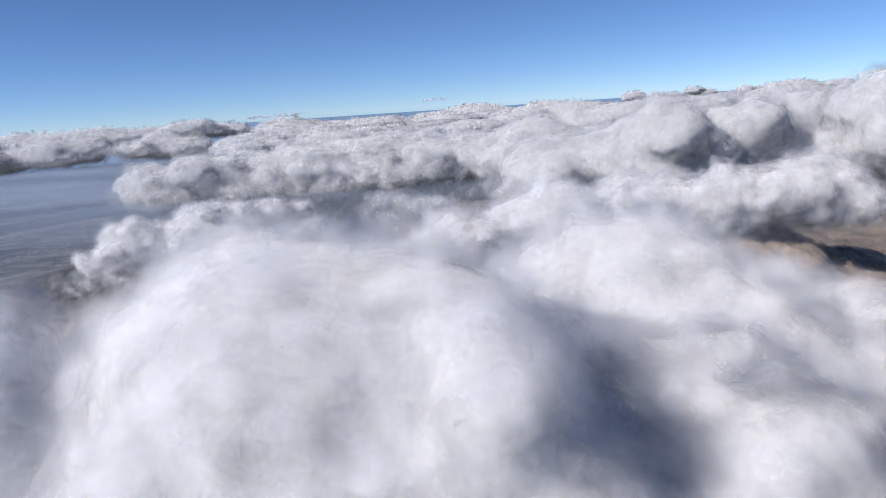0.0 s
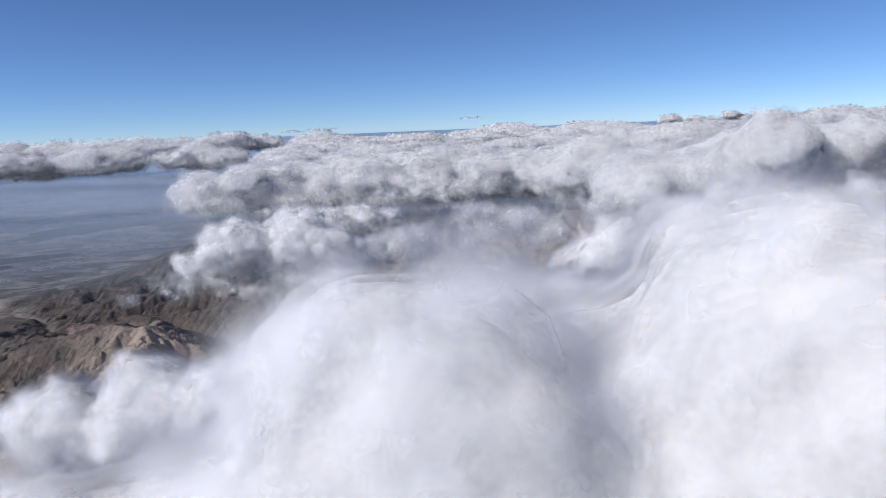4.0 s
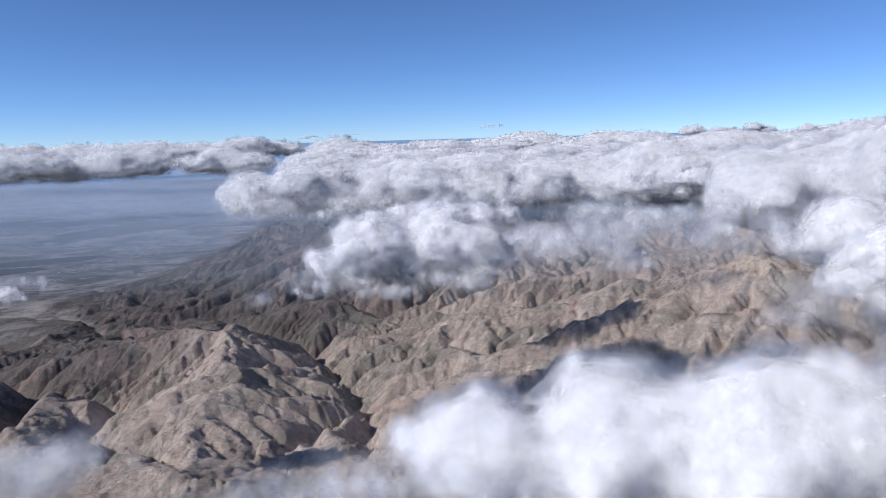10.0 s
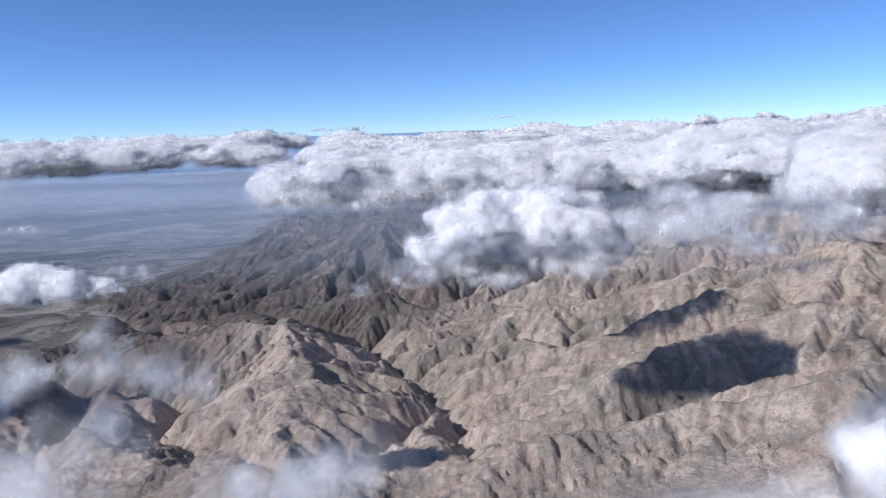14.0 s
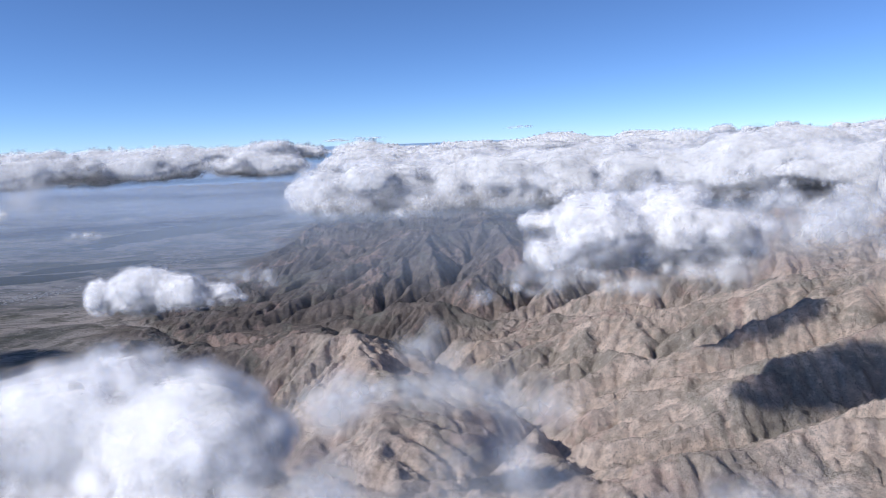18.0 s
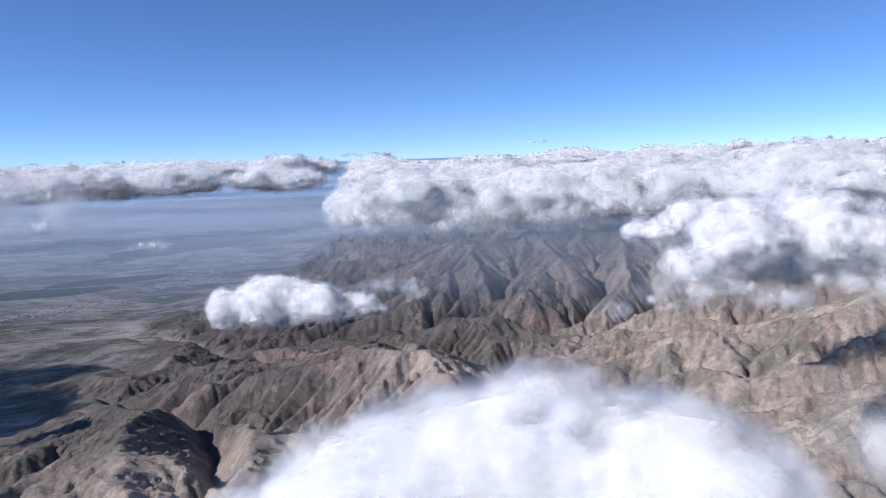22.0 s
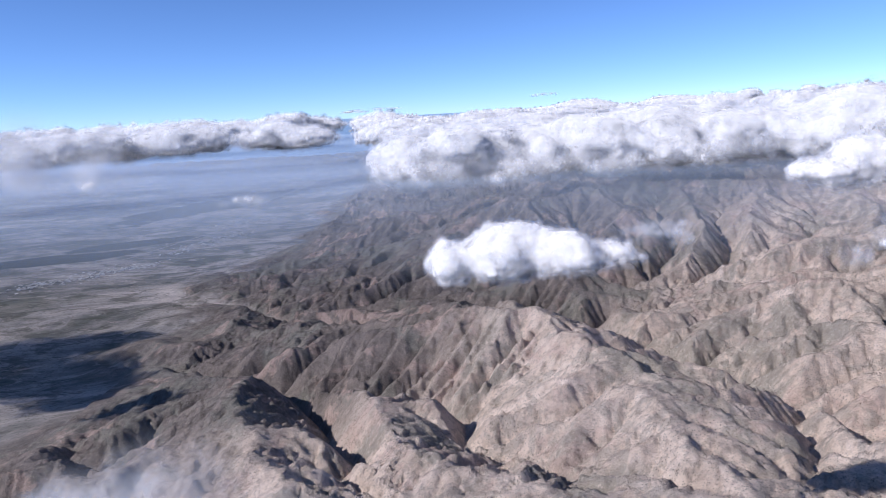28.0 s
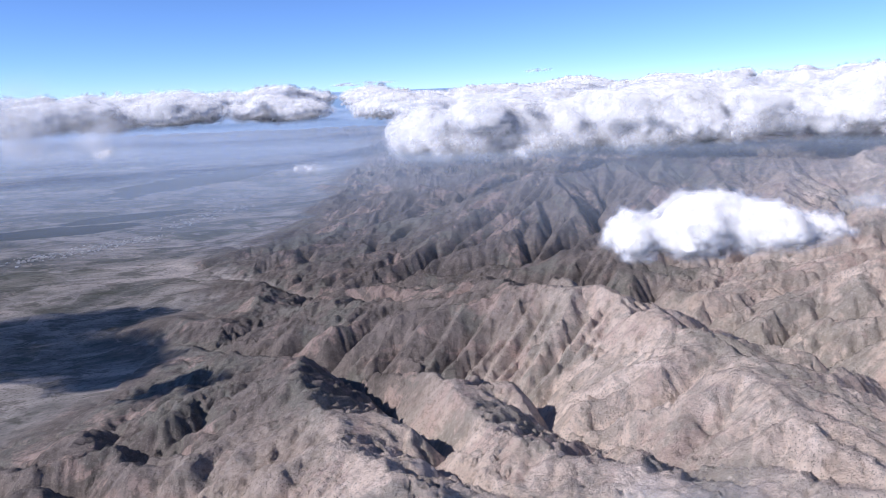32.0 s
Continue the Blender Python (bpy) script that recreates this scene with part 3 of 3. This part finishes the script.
def skin_at(v, lo, cell, level):
    """The surface where the field passes the given depth, as a quad mesh."""
    a = v > level
    nx, ny, nz = (q - 1 for q in v.shape)
    corners = [(dx, dy, dz) for dx in (0, 1) for dy in (0, 1) for dz in (0, 1)]
    count = sum(a[dx:dx + nx, dy:dy + ny, dz:dz + nz].astype(np.int8) for dx, dy, dz in corners)
    cells = np.argwhere((count > 0) & (count < 8))
    if len(cells) < 8:
        return None
    ids = np.full((nx, ny, nz), -1, np.int64)
    ids[tuple(cells.T)] = np.arange(len(cells))
    val = [v[cells[:, 0] + dx, cells[:, 1] + dy, cells[:, 2] + dz] - level for dx, dy, dz in corners]
    tot, num = np.zeros((len(cells), 3)), np.zeros(len(cells))
    for m in range(8):
        for n in range(m + 1, 8):
            c, d = np.array(corners[m]), np.array(corners[n])
            if np.abs(c - d).sum() != 1:
                continue
            cross = (val[m] > 0) != (val[n] > 0)
            t = np.where(cross, val[m] / np.where(cross, val[m] - val[n], 1), 0)
            tot += np.where(cross, 1, 0)[:, None] * (c + t[:, None] * (d - c))
            num += cross
    verts = lo + cell * (cells + tot / num[:, None])
    slope = np.stack([val[1] + val[3] + val[5] + val[7] - val[0] - val[2] - val[4] - val[6]] * 3, 1)
    slope[:, 0] = val[4] + val[5] + val[6] + val[7] - val[0] - val[1] - val[2] - val[3]
    slope[:, 1] = val[2] + val[3] + val[6] + val[7] - val[0] - val[1] - val[4] - val[5]
    outward = -slope / (np.linalg.norm(slope, axis=1)[:, None] + 1e-9)
    faces = []
    for k in range(3):
        u, w = (k + 1) % 3, (k + 2) % 3
        b = np.moveaxis(a, (k, u, w), (0, 1, 2))
        c = np.moveaxis(ids, (k, u, w), (0, 1, 2))
        s = (b[:-1] != b[1:])[:, 1:-1, 1:-1]
        e = np.argwhere(s)
        up = b[:-1][:, 1:-1, 1:-1][s]
        q = np.stack([c[e[:, 0], e[:, 1], e[:, 2]], c[e[:, 0], e[:, 1] + 1, e[:, 2]], c[e[:, 0], e[:, 1] + 1, e[:, 2] + 1], c[e[:, 0], e[:, 1], e[:, 2] + 1]], 1)
        q[~up] = q[~up][:, ::-1]
        faces.append(q)
    return verts, np.concatenate(faces), outward


def cumulus(lobes, seed, cell, kind, label=""):
    """A cloud of overlapping lobes (x, y, z, rx, ry, rz): a dense heart inside thinner and thinner skins, with ragged vapour round them."""
    rng = np.random.RandomState(seed)
    lobes = [(x, y, z, *(kind["grow"] * r for r in radii)) for x, y, z, *radii in lobes]
    v, lo, size = puff_field(lobes, seed, cell, kind["rough"], kind["flat"], kind["wave"])
    base = np.array(lobes[0][:3], float)
    top = new("cloud")
    top.location = lobes[0][:3]
    tagged(top, label or kind["label"], "cloud")
    for j, (depth, mat) in enumerate(zip(kind["depths"], kind["mats"])):
        heart = j == len(kind["mats"]) - 1
        got = skin_at(v, lo, cell, depth * size) if heart else skin_at(v[::2, ::2, ::2], lo, 2 * cell, depth * size)
        if got is None:
            continue
        verts, faces, outward = got
        name = "cloud_heart" if heart else "cloud_skin"
        ob = new(name, mesh_from(name, verts - base, faces))
        ob.data.materials.append(mat)
        ob.parent = top
        tagged(ob, "thin torn skin of white vapour" if name == "cloud_skin" else "dense white heart of the cloud", kind="stuff")
        if j == kind["fringe_on"] and kind["fringe"]:
            n = int(4 * len(verts) * cell * cell / (size * size) * kind["fringe"])
            pick = rng.randint(0, len(verts), n)
            g = np.minimum(np.abs(rng.normal(size=n)), 1.8)
            c = verts[pick] - base + outward[pick] * (g * kind["reach"] * size)[:, None]
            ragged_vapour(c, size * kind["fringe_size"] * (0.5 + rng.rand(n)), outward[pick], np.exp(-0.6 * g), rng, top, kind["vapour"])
    return top


def ragged_vapour(c, r, out, thick, rng, top, mat):
    n = len(c)
    # turned roughly to face the camera's side, so that few are seen edge-on
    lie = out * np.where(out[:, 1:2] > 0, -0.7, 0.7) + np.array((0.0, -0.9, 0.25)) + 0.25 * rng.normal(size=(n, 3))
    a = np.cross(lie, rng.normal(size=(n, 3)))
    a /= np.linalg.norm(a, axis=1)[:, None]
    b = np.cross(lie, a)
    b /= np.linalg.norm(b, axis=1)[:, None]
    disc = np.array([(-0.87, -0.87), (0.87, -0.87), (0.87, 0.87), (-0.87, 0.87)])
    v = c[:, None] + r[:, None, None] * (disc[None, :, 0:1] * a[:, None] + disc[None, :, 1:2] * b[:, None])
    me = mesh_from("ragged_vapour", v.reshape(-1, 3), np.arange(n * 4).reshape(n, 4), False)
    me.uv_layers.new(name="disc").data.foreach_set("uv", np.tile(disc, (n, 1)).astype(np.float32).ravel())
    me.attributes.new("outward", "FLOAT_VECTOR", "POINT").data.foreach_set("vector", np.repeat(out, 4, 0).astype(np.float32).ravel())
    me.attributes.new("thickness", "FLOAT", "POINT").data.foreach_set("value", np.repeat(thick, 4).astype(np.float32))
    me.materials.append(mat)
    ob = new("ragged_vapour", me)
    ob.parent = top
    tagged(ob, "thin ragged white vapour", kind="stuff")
    return ob


# ---- tinted sheets in place of haze over the land, and a glowing backdrop for the distance ----
# each sheet starts farther off, so that the added blue builds up with distance
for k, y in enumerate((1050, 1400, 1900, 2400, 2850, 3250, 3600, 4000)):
    sheet = new("haze_sheet", mesh_from("haze_sheet", np.array([(-4190, y, 8 + 4 * k), (4190, y, 8 + 4 * k), (4190, 4690, 8 + 4 * k), (-4190, 4690, 8 + 4 * k)], float), np.array([[0, 1, 2, 3]])))
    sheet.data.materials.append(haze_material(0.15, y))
    tagged(sheet, "see-through sheet tinted as the blue haze of distance over the valley floor", "haze", kind="structure")
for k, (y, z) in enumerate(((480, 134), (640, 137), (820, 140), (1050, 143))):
    sheet = new("haze_sheet", mesh_from("haze_sheet", np.array([(-4190, y, z), (4190, y, z), (4190, 4690, z), (-4190, 4690, z)], float), np.array([[0, 1, 2, 3]])))
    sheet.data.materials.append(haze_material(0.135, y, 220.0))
    tagged(sheet, "see-through sheet tinted as the blue haze of distance over the mountains", "haze", kind="structure")
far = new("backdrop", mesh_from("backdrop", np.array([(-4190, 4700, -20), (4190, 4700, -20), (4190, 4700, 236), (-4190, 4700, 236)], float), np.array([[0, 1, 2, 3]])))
far.data.materials.append(glowing_distance_material())
tagged(far, "glowing wall painted as pale blue hazy distance under the far clouds", "backdrop", kind="structure")


# ---- the valley towns and the road ----
def land_at(x, y):
    i, j = np.searchsorted(GY, y), np.searchsorted(GX, x)
    return LAND_H[i, j]


HOUSE_WALL, t_, o_ = material("pale_plaster")
b_ = node(t_, "ShaderNodeBsdfPrincipled", {"Base Color": mixc(t_, node(t_, "ShaderNodeNewGeometry").outputs["Random Per Island"], (0.50, 0.44, 0.38), (0.84, 0.81, 0.76)), "Roughness": 0.8})
t_.links.new(b_.outputs[0], o_.inputs[0])
ROAD, t_, o_ = material("pale_road")
b_ = node(t_, "ShaderNodeBsdfPrincipled", {"Base Color": mixc(t_, noise_tex(t_, node(t_, "ShaderNodeNewGeometry").outputs["Position"], 0.2), (0.40, 0.36, 0.32), (0.56, 0.51, 0.46)), "Roughness": 0.9})
t_.links.new(b_.outputs[0], o_.inputs[0])


def town(name, x0, y0, x1, y1, width, n, seed, label):
    """Low flat-roofed houses with parapets in loose rows, too many and too far to tell apart."""
    rng = np.random.RandomState(seed)
    bm = bmesh.new()
    for k in range(n):
        f = rng.rand()
        x = x0 + f * (x1 - x0) + rng.normal() * width * 0.5
        y = y0 + f * (y1 - y0) + rng.normal() * width
        a, b, h = 2.0 + 3.4 * rng.rand() ** 2, 1.8 + 2.4 * rng.rand(), 0.7 + 0.7 * rng.rand()
        z = land_at(x, y) - 0.3
        r = rng.choice((0.3, 0.36, 1.87)) + 0.05 * rng.normal()
        made = bmesh.ops.create_cube(bm, size=1.0, matrix=Matrix.Translation((x, y, z + h / 2 + 0.15)) @ Matrix.Rotation(r, 4, "Z") @ Matrix.Diagonal((a, b, h + 0.3, 1)))
        top = [q for q in {p for v in made["verts"] for p in v.link_faces} if q.normal.z > 0.9]
        ins = bmesh.ops.inset_individual(bm, faces=top, thickness=0.12)
        bmesh.ops.translate(bm, verts=list({v for q in top for v in q.verts}), vec=(0, 0, -0.12))
    me = bpy.data.meshes.new(name)
    bm.to_mesh(me)
    bm.free()
    me.materials.append(HOUSE_WALL)
    return tagged(new(name, me), label, "town", kind="stuff")


town("town", -945, 1185, -785, 1335, 20, 300, 3, "pale low houses of a small town strewn over the valley floor")
town("village", -800, 1430, -715, 1640, 24, 130, 4, "scattered pale houses of a village beside the valley road")
town("hamlet", -830, 1740, -690, 1860, 20, 80, 5, "few pale farm buildings on the dry plain")


def road(name, pts, width, label):
    v = []
    p = [Vector(q) for q in pts]
    fine = [p[i].lerp(p[i + 1], k / 30) for i in range(len(p) - 1) for k in range(30)] + [p[-1]]
    for i, q in enumerate(fine):
        d = (fine[min(i + 1, len(fine) - 1)] - fine[max(i - 1, 0)]).normalized()
        for side in (-1, 1):
            x, y = q.x - side * d.y * width / 2, q.y + side * d.x * width / 2
            v.append((x, y, land_at(x, y) + 0.9))
    f = [[2 * i, 2 * i + 1, 2 * i + 3, 2 * i + 2] for i in range(len(fine) - 1)]
    ob = new(name, mesh_from(name, np.array(v), np.array(f)))
    ob.data.materials.append(ROAD)
    return tagged(ob, label, "road", kind="structure")


road("road", [(-1000, 1230), (-860, 1400), (-790, 1640), (-770, 1760), (-800, 2000), (-805, 2300), (-760, 2700)], 3.2, "pale straight road crossing the valley floor")
road("dry_riverbed", [(-2300, 2750), (-1800, 3050), (-1300, 3150), (-1000, 3350)], 45.0, "broad pale sandy riverbed in the far valley")


def scrap(lobes, seed, many=11, thin=0.5, mat=None, label="thin ragged scrap of pale cloud drifting over brown hills"):
    """Thin torn vapour with no heart."""
    rng = np.random.RandomState(seed)
    top = new("cloud")
    top.location = lobes[0][:3]
    tagged(top, label, "cloud")
    base = np.array(lobes[0][:3])
    for x, y, z, rx, ry, rz in lobes:
        c, r = np.array((x, y, z)), np.array((rx, ry, rz))
        few = max(5, int(many * (rx * ry * rz) ** (2 / 3) / (min(rx, ry, rz) ** 2)))
        d = rng.normal(size=(few, 3))
        d /= np.linalg.norm(d, axis=1)[:, None]
        g = rng.rand(few)
        q = d * r * (g ** 0.6 * (0.6 + 0.8 * vnoise((c + d * r) / (min(r) * 0.8), seed)))[:, None]
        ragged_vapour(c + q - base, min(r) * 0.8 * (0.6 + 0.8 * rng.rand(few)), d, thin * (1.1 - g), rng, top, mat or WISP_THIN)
    return top


NEAR = dict(rough=0.40, wave=1.15, flat=0.85, grow=0.95, depths=(0.0, 0.05, 0.10, 0.16, 0.24), mats=SKINS + [HEART], fringe_on=1, fringe=38, fringe_size=0.28, reach=0.08, vapour=WISP_NEAR,
            label="big soft white cloud close beside the flight path")
SOFT = dict(NEAR, rough=0.5, flat=0.7, grow=0.82, depths=(-0.04, 0.03, 0.10, 0.18, 0.3), mats=SKINS + [HEART], fringe=22, fringe_size=0.26, reach=0.09,
            label="white cumulus cloud with soft ragged edges drifting over the mountains")
FIRM = dict(rough=0.62, wave=2.3, flat=0.7, grow=1.0, depths=(-0.02, 0.04, 0.11, 0.22), mats=SKINS_FAR + [HEART_FAR], fringe_on=0, fringe=6, fringe_size=0.36, reach=0.03, vapour=WISP_FAR,
            label="dense bank of white cumulus heads with grey undersides")


def ring(x, y, z, rx, ry, rz, n, seed, small=0.35):
    """A main lobe with smaller heads heaped round and on it."""
    rng = np.random.RandomState(seed)
    out = [(x, y, z, rx, ry, rz)]
    for k in range(n):
        a, e = rng.rand() * 6.283, rng.rand() * 1.1
        s = small * (0.6 + 0.9 * rng.rand())
        out.append((x + rx * 0.85 * math.cos(a) * math.cos(e), y + ry * 0.85 * math.sin(a) * math.cos(e), z + rz * 0.72 * math.sin(e),
                    rx * s, rx * s, rx * s * 0.8))
    return out


def strip(x0, y0, z0, x1, y1, z1, n, r, seed, tall=0.6):
    """Small ragged lobes strewn along a line."""
    rng = np.random.RandomState(seed)
    out = []
    for k in range(n):
        f = rng.rand()
        s = r * (0.45 + 0.9 * rng.rand())
        j = rng.normal(size=3) * r * 0.45
        out.append((x0 + f * (x1 - x0) + j[0], y0 + f * (y1 - y0) + j[1], z0 + f * (z1 - z0) + j[2] * tall, s * 1.25, s, s * tall))
    return out


def grown(lobes, k):
    return [(x, y, z, k * rx, k * ry, k * rz) for x, y, z, rx, ry, rz in lobes]


# the big soft cloud beside the aircraft in the first seconds, and its shoulders
cumulus(grown(ring(70, 54, 213, 34, 26, 30, 3, 1) + [(96, 62, 199, 28, 24, 26), (122, 62, 197, 30, 24, 28), (110, 40, 188, 34, 26, 22), (130, 18, 189, 26, 18, 17), (98, 12, 182, 24, 16, 14)], 1.2), 1, 1.9, NEAR)
cumulus(grown(ring(22, 54, 201, 23, 22, 32, 2, 2) + [(-8, 62, 194, 24, 20, 22), (50, 40, 188, 30, 20, 22), (44, 48, 192, 24, 18, 24), (34, 52, 196, 22, 20, 26), (2, 46, 186, 30, 20, 24), (20, 30, 190, 26, 18, 18)], 1.2), 2, 1.9, NEAR)
cumulus(grown([(125, 112, 212, 30, 26, 27), (140, 95, 196, 34, 26, 24), (165, 120, 196, 36, 30, 22), (180, 80, 192, 34, 26, 22)], 1.1), 3, 1.9, NEAR)
# the bank that follows it
cumulus([(72, 128, 204, 30, 26, 22), (46, 122, 206, 26, 22, 21), (22, 122, 199, 18, 18, 18), (50, 100, 186, 34, 24, 18)], 4, 1.9, dict(NEAR, grow=0.92))
cumulus([(-6, 124, 197, 24, 20, 17), (-30, 128, 196, 18, 16, 16), (-50, 130, 194, 15, 14, 14), (-14, 104, 182, 28, 20, 13)], 5, 1.9, dict(NEAR, grow=0.84))
scrap(strip(-58, 124, 194, -104, 128, 181, 9, 9, 6), 6)
# ragged strips lower down
scrap(strip(-156, 160, 179, -112, 156, 187, 9, 9, 7), 7)
scrap(strip(-184, 162, 202, -152, 164, 199, 7, 7, 8), 8)
# the soft cloud under the path in the second half
cumulus([(-222, 168, 194, 20, 16, 13), (-204, 164, 194, 18, 15, 12), (-236, 160, 190, 16, 14, 11), (-212, 150, 184, 22, 16, 10)], 9, 1.3, dict(NEAR, grow=0.82))
scrap(strip(-198, 148, 192, -160, 140, 196, 9, 9, 19), 19)
scrap(strip(-190, 140, 182, -160, 136, 186, 6, 9, 26), 26)
# small clouds over the slopes
cumulus([(-92, 415, 184, 28, 24, 26), (-60, 420, 184, 30, 26, 29), (-116, 408, 176, 18, 16, 13), (-36, 418, 182, 24, 20, 18)], 10, 2.0, SOFT)
scrap(strip(-142, 400, 162, -110, 404, 174, 6, 10, 11), 11)
scrap(strip(-110, 396, 168, 60, 402, 178, 16, 14, 27, 0.4), 27)
scrap(strip(-10, 415, 184, 140, 416, 188, 9, 20, 18, 0.5), 18, thin=0.8)
cumulus([(-288, 350, 178, 17, 14, 13), (-303, 352, 177, 12, 11, 9), (-272, 348, 178, 15, 13, 10), (-256, 347, 177, 11, 10, 5)], 12, 1.1, dict(SOFT, grow=0.76, flat=0.8))
scrap(strip(-250, 340, 183, -232, 342, 185, 5, 5, 13), 6)
# added behind the first of these, to throw a shadow on the eastern hills
cumulus([(-70, 525, 184, 40, 26, 18), (-30, 535, 184, 36, 24, 16), (-100, 515, 180, 24, 18, 12)], 17, 2.0, SOFT)
cumulus([(100, 250, 202, 30, 24, 20), (140, 262, 207, 34, 26, 24), (70, 245, 196, 18, 14, 10)], 20, 2.0, SOFT)
scrap(strip(60, 238, 190, 150, 250, 188, 10, 17, 21, 0.5), 21)
# strip added to cover a dark shaded hole in the eastern mass from the camera
scrap(strip(50, 560, 182, 190, 572, 188, 12, 22, 28, 0.5), 28, thin=0.8)
scrap(strip(-60, 470, 176, 90, 480, 184, 12, 18, 29, 0.5), 29, thin=0.6)
# a veil beside the path at the end
scrap(strip(-760, 1090, 186, -980, 1130, 200, 11, 70, 22, 0.6), 22, mat=WISP_FAR)
scrap(strip(-350, 212, 177, -328, 206, 180, 6, 8, 23), 23)
# unseen clouds left of the view, added to shade the plain and hills
cumulus([(-920, 680, 185, 100, 70, 26), (-1000, 750, 185, 100, 80, 24), (-860, 640, 185, 80, 60, 22), (-930, 790, 185, 90, 60, 22)], 24, 6.0, SOFT)
cumulus([(-760, 560, 186, 60, 34, 16), (-700, 540, 186, 40, 26, 14)], 25, 6.0, SOFT)
# the broad mass over the eastern hills
cumulus([(172, 420, 182, 40, 34, 26), (220, 410, 186, 46, 36, 30), (275, 400, 188, 50, 38, 32), (330, 410, 188, 52, 40, 34)], 14, 2.6, SOFT)
cumulus(ring(290, 560, 203, 66, 50, 38, 6, 15, 0.45) + ring(205, 600, 188, 56, 44, 34, 6, 16, 0.45), 15, 3.6, FIRM)
cumulus(ring(400, 620, 200, 80, 60, 40, 6, 17, 0.45) + ring(500, 560, 200, 80, 60, 44, 6, 18, 0.45), 16, 3.6, FIRM)


def deck(x0, x1, y0, y1, n, size, seed, z=168.0, tall=0.5, cell=7.0):
    """A broken sheet of cumulus heads between the given lines, in rows that lean with the wind."""
    rng = np.random.RandomState(seed)
    out = []
    while len(out) < n:
        y = y0 + (y1 - y0) * rng.rand()
        left = np.interp(y, [900, 1170, 1900, 3600], [-330, -340, -400, -640])
        x = max(x0, left) + (x1 - max(x0, left)) * rng.rand()
        if math.sin((y + 0.35 * x) / size * 1.6) < -0.3:
            continue
        s = size * (0.3 + 0.8 * rng.rand() ** 2)
        out.append((x, y, z + 7 * rng.normal(), s * 1.5, s * 0.9, s * tall * (0.6 + 0.7 * rng.rand())))
    return cumulus(out, seed, cell, FIRM, "broken deck of white cumulus heads reaching towards the horizon")


# the long front bank and the deck behind it
bank = []
for k in range(26):
    f = k / 25
    x, y = -330 + 830 * f, 1150 + 50 * math.sin(3.0 * f) - 130 * f * f
    w = 40 + 34 * random.random()
    bank.append((x + random.uniform(-14, 14), y + random.uniform(-30, 40), 158 + 22 * f + random.uniform(-14, 14), w * 1.25, w * 0.9, w * random.uniform(0.5, 0.72)))
cumulus(bank, 40, 4.4, FIRM)
# pale strips added before the bank's foot, hiding its dark underside from the camera
scrap(strip(-350, 1075, 148, -60, 1120, 152, 18, 36, 44, 0.5), 44, thin=0.6, many=12)
scrap(strip(-40, 1115, 152, 420, 925, 158, 22, 40, 45, 0.5), 45, thin=0.6, many=12)
deck(-340, 250, 1330, 1560, 30, 62, 50, cell=5.0)
deck(250, 900, 1000, 1560, 44, 72, 51, cell=6.0)
deck(-400, 400, 1620, 2050, 48, 76, 52, z=172, cell=7.0)
deck(400, 1400, 1500, 2050, 48, 92, 53, z=176, cell=8.5)
deck(-560, 600, 2100, 2700, 60, 92, 54, z=180, cell=9.5)
deck(600, 2200, 2000, 2900, 60, 120, 55, z=184, cell=12.0)
deck(-700, 800, 2750, 3700, 70, 120, 56, z=192, tall=0.36, cell=13.0)
deck(800, 3000, 2800, 3900, 70, 150, 57, z=196, tall=0.32, cell=16.0)
rng = np.random.RandomState(60)
cumulus([(-1650 + 90 * k + 30 * rng.normal(), 2150 + 42 * k + 60 * rng.normal(), 172 + 7 * rng.normal(), 90 + 50 * rng.rand(), 90, 36 + 24 * rng.rand()) for k in range(11)], 60, 9.0, dict(FIRM, rough=0.5))
cumulus([(-2900 + 190 * k + 40 * rng.normal(), 3500 + 80 * rng.normal(), 205 + 8 * rng.normal(), 150 + 70 * rng.rand(), 130, 34 + 26 * rng.rand()) for k in range(13)], 61, 13.0, dict(FIRM, rough=0.5))
scrap([(176, 3350, 291, 52, 40, 9), (215, 3350, 292, 40, 30, 7), (140, 3350, 288, 34, 30, 6)], 62, many=9, label="small flat white cloud alone above the far deck")
cumulus([(1150 + 110 * k, 3560 + 60 * rng.normal(), 236 + 8 * rng.normal(), 50 + 30 * rng.rand(), 50, 22 + 12 * rng.rand()) for k in range(13)], 63, 9.0, FIRM)
scrap(strip(-780, 3500, 262, -330, 3500, 270, 9, 46, 64, 0.14), 64)
# scraps over the valley
scrap(strip(-446, 590, 172, -424, 586, 178, 5, 6, 70), 70)
scrap(strip(-670, 872, 170, -630, 858, 178, 6, 9, 71), 71)
